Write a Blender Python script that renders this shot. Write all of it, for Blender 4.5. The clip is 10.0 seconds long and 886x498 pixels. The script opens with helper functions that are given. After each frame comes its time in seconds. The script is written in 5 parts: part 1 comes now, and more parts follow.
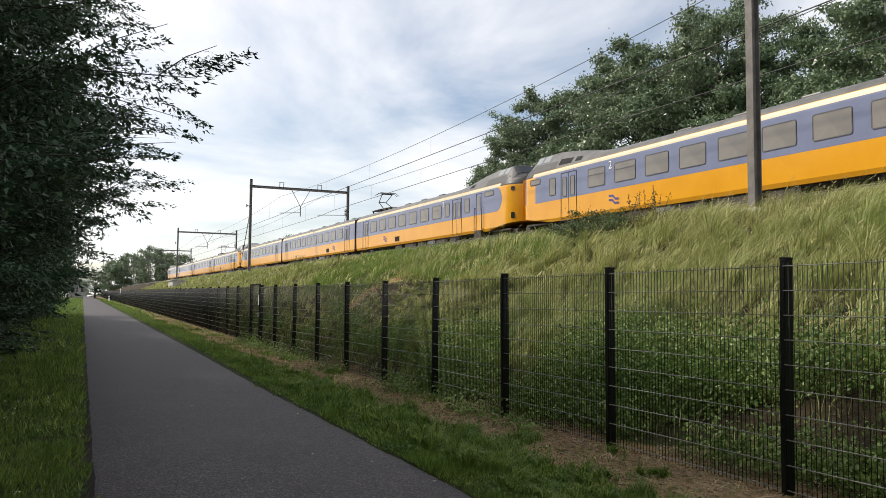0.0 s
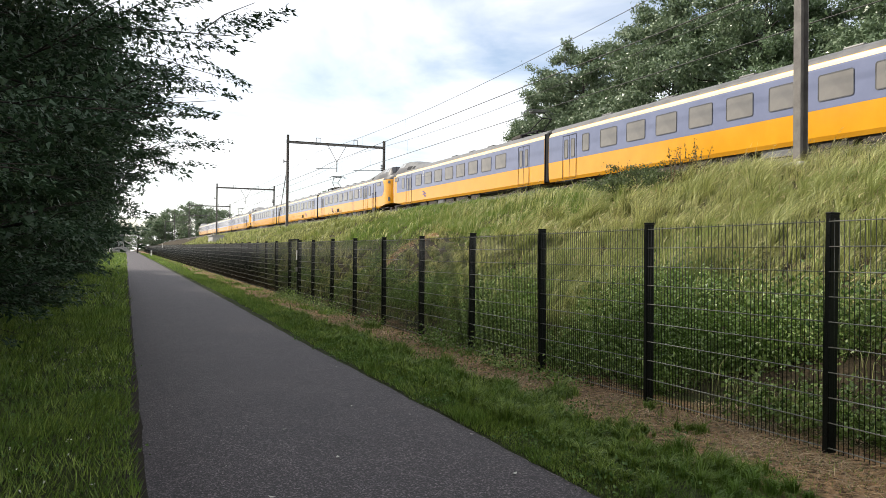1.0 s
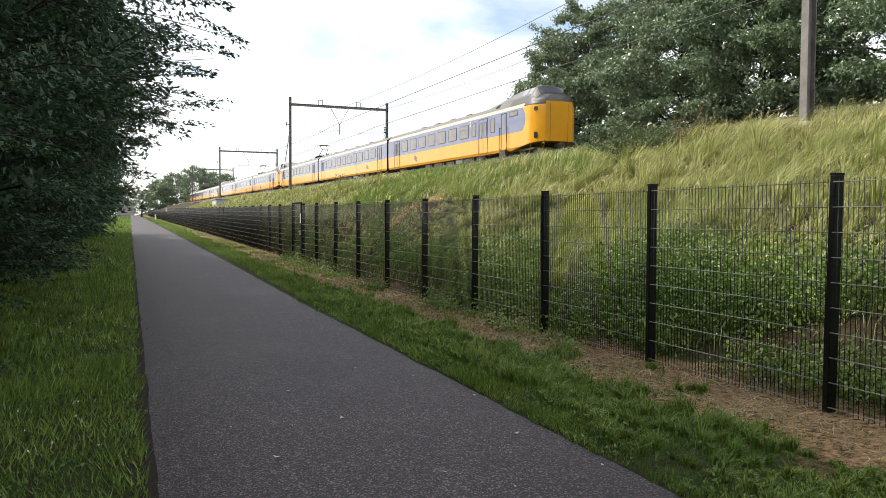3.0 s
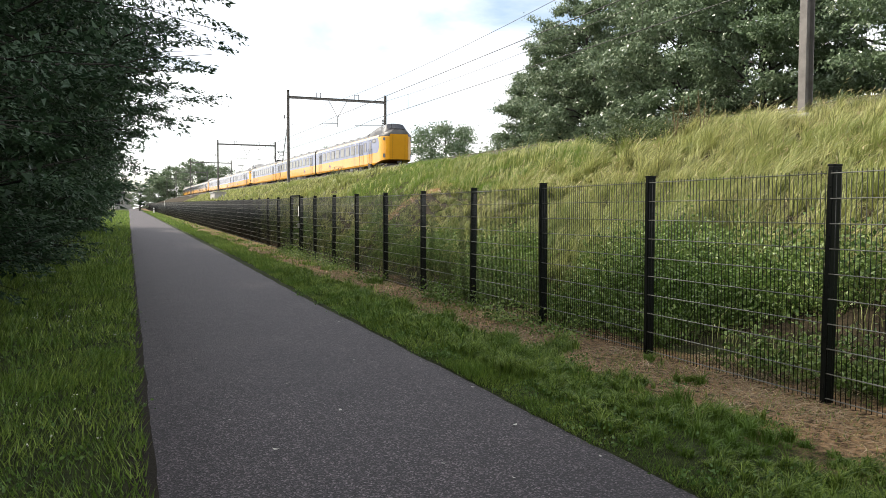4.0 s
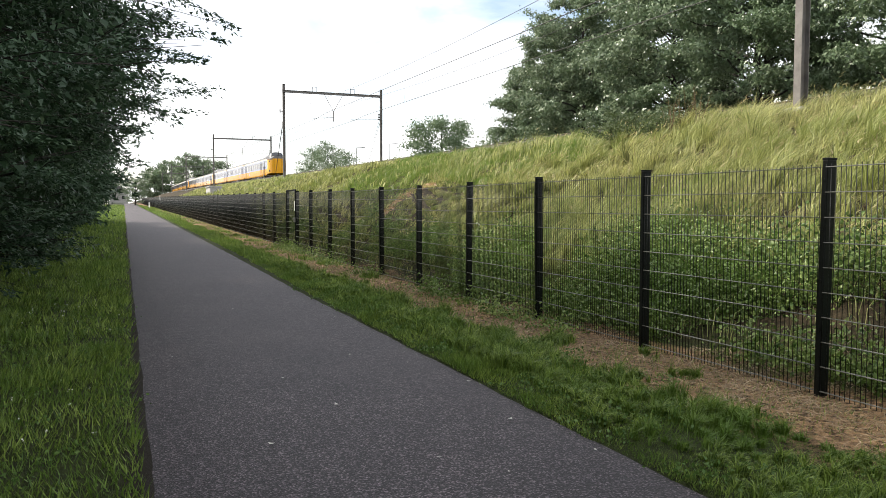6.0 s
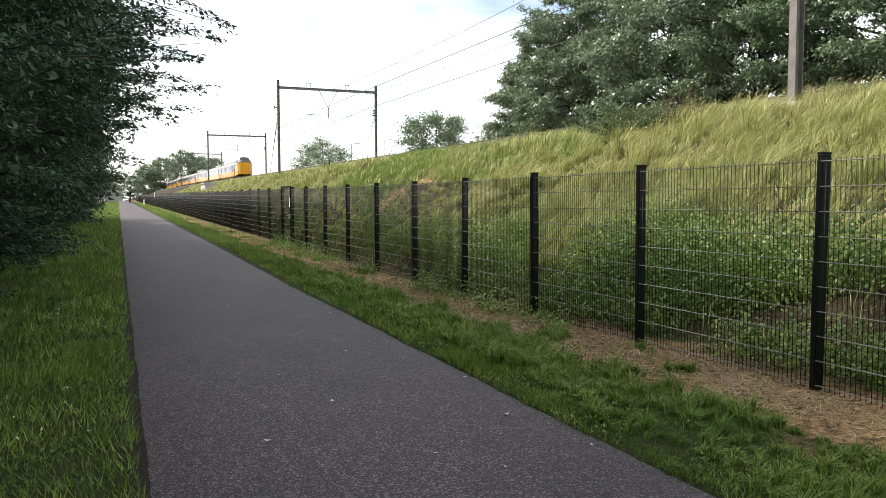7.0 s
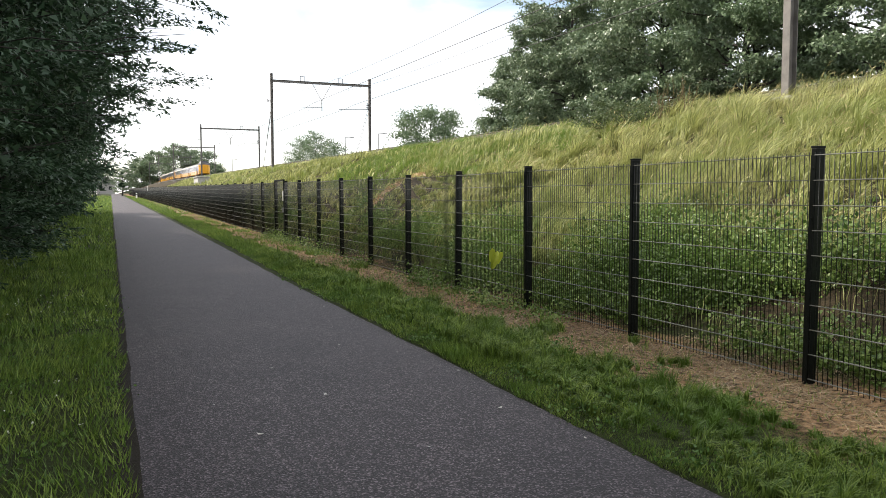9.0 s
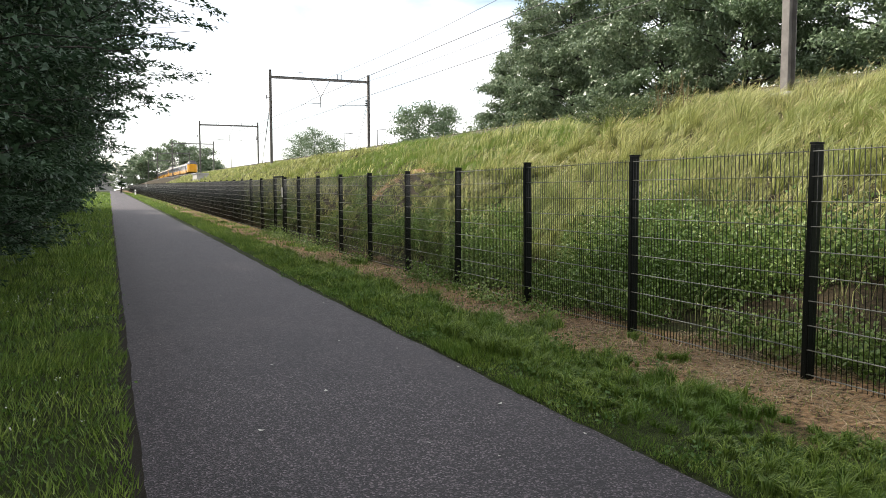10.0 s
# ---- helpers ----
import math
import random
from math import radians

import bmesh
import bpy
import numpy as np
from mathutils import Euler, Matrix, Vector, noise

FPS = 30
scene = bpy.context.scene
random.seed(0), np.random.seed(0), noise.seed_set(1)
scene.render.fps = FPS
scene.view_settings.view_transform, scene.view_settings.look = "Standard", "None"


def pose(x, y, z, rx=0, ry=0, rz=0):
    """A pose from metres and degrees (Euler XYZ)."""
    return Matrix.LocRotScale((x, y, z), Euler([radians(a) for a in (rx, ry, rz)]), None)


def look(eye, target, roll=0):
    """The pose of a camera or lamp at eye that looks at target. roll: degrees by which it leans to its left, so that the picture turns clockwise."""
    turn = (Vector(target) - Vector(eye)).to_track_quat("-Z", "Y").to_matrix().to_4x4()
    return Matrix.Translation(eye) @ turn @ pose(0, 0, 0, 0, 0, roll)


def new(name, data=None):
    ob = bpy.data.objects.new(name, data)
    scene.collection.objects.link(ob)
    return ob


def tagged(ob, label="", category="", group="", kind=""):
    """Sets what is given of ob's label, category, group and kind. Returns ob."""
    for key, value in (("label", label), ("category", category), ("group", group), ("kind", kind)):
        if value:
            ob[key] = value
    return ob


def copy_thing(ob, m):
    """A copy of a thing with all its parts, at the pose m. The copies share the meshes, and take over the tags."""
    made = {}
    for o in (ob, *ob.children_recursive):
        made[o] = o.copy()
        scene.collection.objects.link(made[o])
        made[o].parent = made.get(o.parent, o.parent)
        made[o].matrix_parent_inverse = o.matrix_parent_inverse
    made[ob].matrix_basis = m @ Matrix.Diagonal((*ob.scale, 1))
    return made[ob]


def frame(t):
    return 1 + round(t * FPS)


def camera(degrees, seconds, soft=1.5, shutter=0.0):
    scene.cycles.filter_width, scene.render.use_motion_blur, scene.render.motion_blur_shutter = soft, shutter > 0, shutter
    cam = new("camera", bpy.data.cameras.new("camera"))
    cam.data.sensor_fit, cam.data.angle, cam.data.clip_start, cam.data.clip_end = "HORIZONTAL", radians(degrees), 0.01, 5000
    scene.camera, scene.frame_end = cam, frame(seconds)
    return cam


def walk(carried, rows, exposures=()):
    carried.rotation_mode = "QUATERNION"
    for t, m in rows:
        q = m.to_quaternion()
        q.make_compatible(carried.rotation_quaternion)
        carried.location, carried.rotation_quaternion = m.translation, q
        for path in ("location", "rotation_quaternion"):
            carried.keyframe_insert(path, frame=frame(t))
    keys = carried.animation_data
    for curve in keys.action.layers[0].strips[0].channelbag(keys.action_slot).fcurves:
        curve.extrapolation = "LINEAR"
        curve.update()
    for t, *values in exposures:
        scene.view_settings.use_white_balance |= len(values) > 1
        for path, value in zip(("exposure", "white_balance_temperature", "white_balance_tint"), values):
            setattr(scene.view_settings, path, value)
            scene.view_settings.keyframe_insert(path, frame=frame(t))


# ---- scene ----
import itertools

cam = camera(59.0, 10.0, soft=0.8)
PATH = [
    (0, (0.023, -0.019, 1.658), (0.856, 1.795, 1.791), 0.5),
    (0.2, (0.016, -0.005, 1.658), (0.802, 1.832, 1.765), 0.5),
    (0.5, (0.009, 0.008, 1.659), (0.771, 1.856, 1.712), 0.5),
    (1, (0.02, 0.007, 1.66), (0.771, 1.86, 1.678), 0.6),
    (1.5, (0.029, 0.01, 1.658), (0.777, 1.865, 1.643), 0.6),
    (2, (0.034, 0.004, 1.66), (0.78, 1.859, 1.618), 0.6),
    (2.5, (0.035, 0.006, 1.658), (0.778, 1.862, 1.596), 0.5),
    (4, (0.042, 0.003, 1.655), (0.787, 1.857, 1.559), 0.2),
    (4.5, (0.041, -0.003, 1.659), (0.787, 1.85, 1.558), 0.2),
    (5, (0.047, 0.006, 1.654), (0.796, 1.857, 1.551), 0.2),
    (5.5, (0.049, 0.0, 1.655), (0.799, 1.851, 1.548), 0.2),
    (7, (0.051, 0.007, 1.653), (0.815, 1.852, 1.532), -0.1),
    (7.5, (0.057, 0.017, 1.653), (0.824, 1.859, 1.524), -0.1),
    (8, (0.059, 0.015, 1.649), (0.83, 1.855, 1.517), -0.0),
    (8.5, (0.061, 0.013, 1.649), (0.835, 1.852, 1.514), -0.0),
    (9, (0.059, 0.025, 1.646), (0.837, 1.862, 1.51), -0.0),
    (9.5, (0.057, 0.013, 1.649), (0.837, 1.849, 1.508), -0.1),
    (10, (0.048, 0.013, 1.651), (0.828, 1.849, 1.505), -0.1),
]
walk(cam, [(t, look(eye, target, roll)) for t, eye, target, roll in PATH],
     exposures=[(0, -0.03, 6700, 11), (1, 0.34, 6700, 11), (2.5, 0.48, 6700, 11), (5, 0.63, 6700, 11), (10, 0.66, 6700, 11)])

# ---------------------------------------------------------------- world, sun
SUN_DIR = Vector((-0.80, 0.62, 0)).normalized()
SUN_ELEV = radians(42)
world = bpy.data.worlds.new("world")
scene.world = world
world.use_nodes = True
wn, wl = world.node_tree.nodes, world.node_tree.links
wn.clear()
w_out = wn.new("ShaderNodeOutputWorld")
w_bg = wn.new("ShaderNodeBackground")
w_bg.inputs["Strength"].default_value = 0.14
sky = wn.new("ShaderNodeTexSky")
sky.sky_type = "NISHITA"
sky.sun_disc = False
sky.sun_elevation = SUN_ELEV
sky.sun_rotation = math.atan2(SUN_DIR.x, SUN_DIR.y)
w_tc = wn.new("ShaderNodeTexCoord")
w_sep = wn.new("ShaderNodeSeparateXYZ")
wl.new(w_tc.outputs["Generated"], w_sep.inputs[0])
w_add = wn.new("ShaderNodeMath")
w_add.operation = "ADD"
w_add.inputs[1].default_value = 0.16
w_max = wn.new("ShaderNodeMath")
w_max.operation = "MAXIMUM"
w_max.inputs[1].default_value = 0.0
wl.new(w_sep.outputs["Z"], w_max.inputs[0])
wl.new(w_max.outputs[0], w_add.inputs[0])
w_com = wn.new("ShaderNodeCombineXYZ")
for i, axis in enumerate("XY"):
    d = wn.new("ShaderNodeMath")
    d.operation = "DIVIDE"
    wl.new(w_sep.outputs[axis], d.inputs[0])
    wl.new(w_add.outputs[0], d.inputs[1])
    wl.new(d.outputs[0], w_com.inputs[i])
w_noise = wn.new("ShaderNodeTexNoise")
w_noise.inputs["Scale"].default_value = 0.8
w_noise.inputs["Detail"].default_value = 7
w_noise.inputs["Roughness"].default_value = 0.55
w_noise.inputs["Distortion"].default_value = 0.5
wl.new(w_com.outputs[0], w_noise.inputs["Vector"])
w_ramp = wn.new("ShaderNodeValToRGB")
w_ramp.color_ramp.elements[0].position = 0.335
w_ramp.color_ramp.elements[1].position = 0.595
w_ramp.color_ramp.elements[0].color = (0.08, 0.08, 0.08, 1)
wl.new(w_noise.outputs["Fac"], w_ramp.inputs[0])
w_mix = wn.new("ShaderNodeMixRGB")
w_mix.inputs[2].default_value = (8.5, 8.65, 8.9, 1)
wl.new(w_ramp.outputs[0], w_mix.inputs[0])
wl.new(sky.outputs[0], w_mix.inputs[1])
wl.new(w_mix.outputs[0], w_bg.inputs[0])
wl.new(w_bg.outputs[0], w_out.inputs[0])

sun = new("sun", bpy.data.lights.new("sun", "SUN"))
sun.data.energy = 4.5
sun.data.angle = radians(2.5)
sun.data.color = (1.0, 0.94, 0.84)
to_sun = SUN_DIR * math.cos(SUN_ELEV) + Vector((0, 0, math.sin(SUN_ELEV)))
sun.matrix_world = look((-40, 60, 60), Vector((-40, 60, 60)) - to_sun)


# ---------------------------------------------------------------- materials
def rgb(c):
    return (*c, 1.0)


def material(name, dark, light, scale=6.0, rough=0.7, metal=0.0, bump=0.0, bump_scale=40.0, island=0.0, coord="Object", spec=0.5):
    """Two colours mixed by noise at two scales, with fine relief."""
    m = bpy.data.materials.new(name)
    m.use_nodes = True
    n, l = m.node_tree.nodes, m.node_tree.links
    p = n["Principled BSDF"]
    p.inputs["Roughness"].default_value = rough
    p.inputs["Metallic"].default_value = metal
    p.inputs["Specular IOR Level"].default_value = spec
    tc = n.new("ShaderNodeTexCoord")
    a = n.new("ShaderNodeTexNoise")
    a.inputs["Scale"].default_value = scale
    a.inputs["Detail"].default_value = 6
    a.inputs["Roughness"].default_value = 0.65
    l.new(tc.outputs[coord], a.inputs["Vector"])
    ramp = n.new("ShaderNodeValToRGB")
    ramp.color_ramp.elements[0].position, ramp.color_ramp.elements[1].position = 0.3, 0.7
    ramp.color_ramp.elements[0].color, ramp.color_ramp.elements[1].color = rgb(dark), rgb(light)
    if island:
        g = n.new("ShaderNodeNewGeometry")
        mixv = n.new("ShaderNodeMix")
        mixv.inputs[0].default_value = island
        l.new(a.outputs["Fac"], mixv.inputs[2])
        l.new(g.outputs["Random Per Island"], mixv.inputs[3])
        l.new(mixv.outputs[0], ramp.inputs[0])
    else:
        l.new(a.outputs["Fac"], ramp.inputs[0])
    l.new(ramp.outputs[0], p.inputs["Base Color"])
    if bump:
        b = n.new("ShaderNodeTexNoise")
        b.inputs["Scale"].default_value = bump_scale
        b.inputs["Detail"].default_value = 5
        l.new(tc.outputs[coord], b.inputs["Vector"])
        bu = n.new("ShaderNodeBump")
        bu.inputs["Strength"].default_value = bump
        bu.inputs["Distance"].default_value = 0.02
        l.new(b.outputs["Fac"], bu.inputs["Height"])
        l.new(bu.outputs[0], p.inputs["Normal"])
    return m


def leaf_material(name, dark, light, tint, translucent=0.35, rough=0.5, scale=0.6, spec=0.35):
    """Thin leaf or blade: diffuse, light shining through, and a weak gloss; colour varies blade by blade and in drifts."""
    m = bpy.data.materials.new(name)
    m.use_nodes = True
    n, l = m.node_tree.nodes, m.node_tree.links
    n.clear()
    out = n.new("ShaderNodeOutputMaterial")
    p = n.new("ShaderNodeBsdfPrincipled")
    p.inputs["Roughness"].default_value = rough
    p.inputs["Specular IOR Level"].default_value = spec
    t = n.new("ShaderNodeBsdfTranslucent")
    mix = n.new("ShaderNodeMixShader")
    mix.inputs[0].default_value = translucent
    g = n.new("ShaderNodeNewGeometry")
    a = n.new("ShaderNodeTexNoise")
    a.inputs["Scale"].default_value = scale
    a.inputs["Detail"].default_value = 4
    l.new(g.outputs["Position"], a.inputs["Vector"])
    ramp = n.new("ShaderNodeValToRGB")
    ramp.color_ramp.elements[0].color, ramp.color_ramp.elements[1].color = rgb(dark), rgb(light)
    l.new(g.outputs["Random Per Island"], ramp.inputs[0])
    r2 = n.new("ShaderNodeValToRGB")
    r2.color_ramp.elements[0].position, r2.color_ramp.elements[1].position = 0.42, 0.66
    r2.color_ramp.elements[0].color, r2.color_ramp.elements[1].color = (0, 0, 0, 1), (1, 1, 1, 1)
    l.new(a.outputs["Fac"], r2.inputs[0])
    mc = n.new("ShaderNodeMixRGB")
    mc.inputs[2].default_value = rgb(tint)
    l.new(r2.outputs[0], mc.inputs[0])
    l.new(ramp.outputs[0], mc.inputs[1])
    l.new(mc.outputs[0], p.inputs["Base Color"])
    l.new(mc.outputs[0], t.inputs["Color"])
    l.new(p.outputs[0], mix.inputs[1])
    l.new(t.outputs[0], mix.inputs[2])
    l.new(mix.outputs[0], out.inputs[0])
    return m


M = {}
M["orange"] = material("train_orange_paint", (0.66, 0.295, 0.014), (0.74, 0.35, 0.022), 0.7, 0.16, bump=0.02, bump_scale=3)
M["blue"] = material("train_blue_paint", (0.145, 0.165, 0.26), (0.18, 0.203, 0.305), 0.8, 0.13, bump=0.02, bump_scale=3)
M["cream"] = material("train_cream_paint", (0.56, 0.48, 0.31), (0.66, 0.58, 0.40), 1.5, 0.4)
M["roof"] = material("train_roof_grey", (0.07, 0.068, 0.063), (0.145, 0.14, 0.13), 1.4, 0.42, bump=0.05, bump_scale=8)
M["black"] = material("black_rubber", (0.008, 0.008, 0.009), (0.02, 0.02, 0.021), 5, 0.8, spec=0.25)
M["under"] = material("underframe_dirt", (0.025, 0.021, 0.018), (0.07, 0.058, 0.046), 3, 0.8, bump=0.2)
M["glass"] = material("train_window_glass", (0.13, 0.118, 0.10), (0.21, 0.19, 0.16), 0.6, 0.06, spec=0.8)
M["dark_glass"] = material("cab_window_glass", (0.02, 0.022, 0.025), (0.04, 0.042, 0.045), 0.6, 0.05, spec=0.8)
M["trim"] = material("window_rubber_trim", (0.05, 0.05, 0.055), (0.09, 0.09, 0.095), 8, 0.5)
M["visor"] = material("nose_top_dark_grey", (0.022, 0.021, 0.021), (0.042, 0.04, 0.039), 4, 0.5)
M["cab_glass"] = material("cab_side_glass", (0.20, 0.21, 0.21), (0.30, 0.31, 0.31), 0.6, 0.05, spec=0.9)
M["white"] = material("white_marking", (0.75, 0.75, 0.74), (0.82, 0.82, 0.8), 8, 0.5)
M["steel"] = material("bare_steel", (0.28, 0.27, 0.26), (0.42, 0.4, 0.38), 8, 0.35, 0.9)
M["rail_steel"] = material("rusty_rail_steel", (0.04, 0.03, 0.024), (0.10, 0.08, 0.065), 6, 0.6, 0.4)
M["logo"] = material("operator_mark_blue", (0.05, 0.05, 0.22), (0.07, 0.07, 0.28), 8, 0.4)
M["fence"] = material("fence_black_green_coating", (0.003, 0.004, 0.0035), (0.007, 0.009, 0.008), 12, 0.45, bump=0.1, bump_scale=120, spec=0.16)
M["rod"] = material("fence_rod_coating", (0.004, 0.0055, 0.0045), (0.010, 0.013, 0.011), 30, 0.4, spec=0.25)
# Same coating, but the sky glint on the level rods is painted in as paler colour.
M["level_rod"] = material("level_rod_coating_with_glint", (0.085, 0.09, 0.078), (0.20, 0.205, 0.18), 14, 0.4)
M["mast"] = material("mast_weathered_steel", (0.10, 0.092, 0.084), (0.21, 0.195, 0.18), 2.5, 0.75, bump=0.2, bump_scale=30)
M["galv"] = material("galvanised_steel", (0.12, 0.12, 0.12), (0.2, 0.2, 0.2), 4, 0.55, 0.4)
M["wire"] = material("copper_wire_dull", (0.03, 0.028, 0.026), (0.06, 0.055, 0.05), 4, 0.6, 0.3)
M["concrete"] = material("pale_concrete", (0.30, 0.29, 0.27), (0.46, 0.45, 0.42), 4, 0.85, bump=0.2)
M["ballast"] = material("ballast_stone", (0.025, 0.021, 0.018), (0.085, 0.074, 0.062), 22, 0.9, bump=0.8, bump_scale=25)
M["bark"] = material("bark", (0.014, 0.011, 0.009), (0.045, 0.037, 0.03), 9, 0.9, bump=0.6, bump_scale=25)
M["bank_grass"] = leaf_material("tall_bank_grass", (0.03, 0.055, 0.010), (0.70, 0.69, 0.28), (0.24, 0.29, 0.075), 0.3, 0.45, 0.4)
M["low_grass"] = leaf_material("green_bank_grass", (0.03, 0.065, 0.012), (0.52, 0.54, 0.21), (0.14, 0.21, 0.05), 0.3, 0.45, 0.5)
M["seed_head"] = leaf_material("grass_seed_heads", (0.30, 0.26, 0.12), (0.60, 0.52, 0.28), (0.42, 0.36, 0.17), 0.35, 0.6, 0.6)
M["bank_shrub"] = leaf_material("grey_green_shrub_leaves", (0.05, 0.08, 0.03), (0.13, 0.17, 0.07), (0.08, 0.11, 0.04), 0.3, 0.5, 1.0)
M["dock"] = material("dock_stalk", (0.08, 0.055, 0.025), (0.16, 0.11, 0.045), 10, 0.8)
M["dock_leaf"] = leaf_material("dock_seeds", (0.06, 0.055, 0.02), (0.14, 0.12, 0.045), (0.08, 0.09, 0.03), 0.2, 0.7, 3)
M["pale_leaf"] = material("pale_dry_leaf", (0.42, 0.40, 0.35), (0.6, 0.58, 0.52), 60, 0.8)
M["petal"] = leaf_material("white_petals", (0.6, 0.6, 0.55), (0.8, 0.8, 0.76), (0.7, 0.7, 0.6), 0.2, 0.6, 3)
M["insect"] = leaf_material("insect_yellow_green", (0.45, 0.5, 0.05), (0.55, 0.6, 0.08), (0.5, 0.55, 0.06), 0.45, 0.5, 50)
M["verge_grass"] = leaf_material("short_verge_grass", (0.022, 0.066, 0.008), (0.34, 0.45, 0.09), (0.11, 0.195, 0.028), 0.22, 0.45, 1.3)
M["mown_grass"] = leaf_material("bright_green_grass", (0.11, 0.19, 0.03), (0.21, 0.30, 0.06), (0.16, 0.22, 0.045), 0.4, 0.5, 0.5)
M["straw"] = leaf_material("dead_dry_grass", (0.12, 0.07, 0.032), (0.80, 0.58, 0.32), (0.46, 0.29, 0.14), 0.15, 0.7, 2.5)
M["straw_stalk"] = leaf_material("pale_straw_stalks", (0.05, 0.034, 0.02), (0.66, 0.52, 0.33), (0.24, 0.17, 0.10), 0.15, 0.6, 2.5)
M["clover"] = leaf_material("clover_leaves", (0.05, 0.11, 0.02), (0.17, 0.27, 0.07), (0.09, 0.17, 0.035), 0.3, 0.5, 1.5)
M["weed"] = leaf_material("nettle_leaves", (0.035, 0.085, 0.014), (0.30, 0.40, 0.12), (0.11, 0.185, 0.035), 0.25, 0.4, 0.8)
M["hedge_leaf"] = leaf_material("dark_maple_leaves", (0.025, 0.055, 0.026), (0.075, 0.13, 0.064), (0.036, 0.072, 0.036), 0.2, 0.45, 0.5, 0.3)
M["tree_leaf"] = leaf_material("poplar_leaves", (0.065, 0.112, 0.052), (0.27, 0.33, 0.20), (0.13, 0.19, 0.095), 0.2, 0.34, 0.12, 0.5)


def asphalt_material():
    m = bpy.data.materials.new("worn_asphalt")
    m.use_nodes = True
    n, l = m.node_tree.nodes, m.node_tree.links
    p = n["Principled BSDF"]
    p.inputs["Roughness"].default_value = 0.72
    g = n.new("ShaderNodeNewGeometry")
    vor = n.new("ShaderNodeTexVoronoi")
    vor.inputs["Scale"].default_value = 95
    l.new(g.outputs["Position"], vor.inputs["Vector"])
    ramp = n.new("ShaderNodeValToRGB")
    e = ramp.color_ramp.elements
    e[0].position, e[0].color = 0.0, (0.006, 0.005, 0.006, 1)
    e[1].position, e[1].color = 1.0, (0.25, 0.208, 0.218, 1)
    mid = ramp.color_ramp.elements.new(0.62)
    mid.color = (0.0245, 0.020, 0.0215, 1)
    l.new(vor.outputs["Color"], ramp.inputs[0])
    big = n.new("ShaderNodeTexNoise")
    big.inputs["Scale"].default_value = 0.9
    big.inputs["Detail"].default_value = 6
    big.inputs["Roughness"].default_value = 0.7
    l.new(g.outputs["Position"], big.inputs["Vector"])
    r2 = n.new("ShaderNodeValToRGB")
    r2.color_ramp.elements[0].position, r2.color_ramp.elements[1].position = 0.3, 0.75
    r2.color_ramp.elements[0].color, r2.color_ramp.elements[1].color = (0.74, 0.73, 0.76, 1), (1.22, 1.19, 1.17, 1)
    l.new(big.outputs["Fac"], r2.inputs[0])
    mul = n.new("ShaderNodeMixRGB")
    mul.blend_type = "MULTIPLY"
    mul.inputs[0].default_value = 1.0
    l.new(ramp.outputs[0], mul.inputs[1])
    l.new(r2.outputs[0], mul.inputs[2])
    l.new(mul.outputs[0], p.inputs["Base Color"])
    bu = n.new("ShaderNodeBump")
    bu.inputs["Strength"].default_value = 0.7
    bu.inputs["Distance"].default_value = 0.006
    l.new(vor.outputs["Distance"], bu.inputs["Height"])
    l.new(bu.outputs[0], p.inputs["Normal"])
    return m


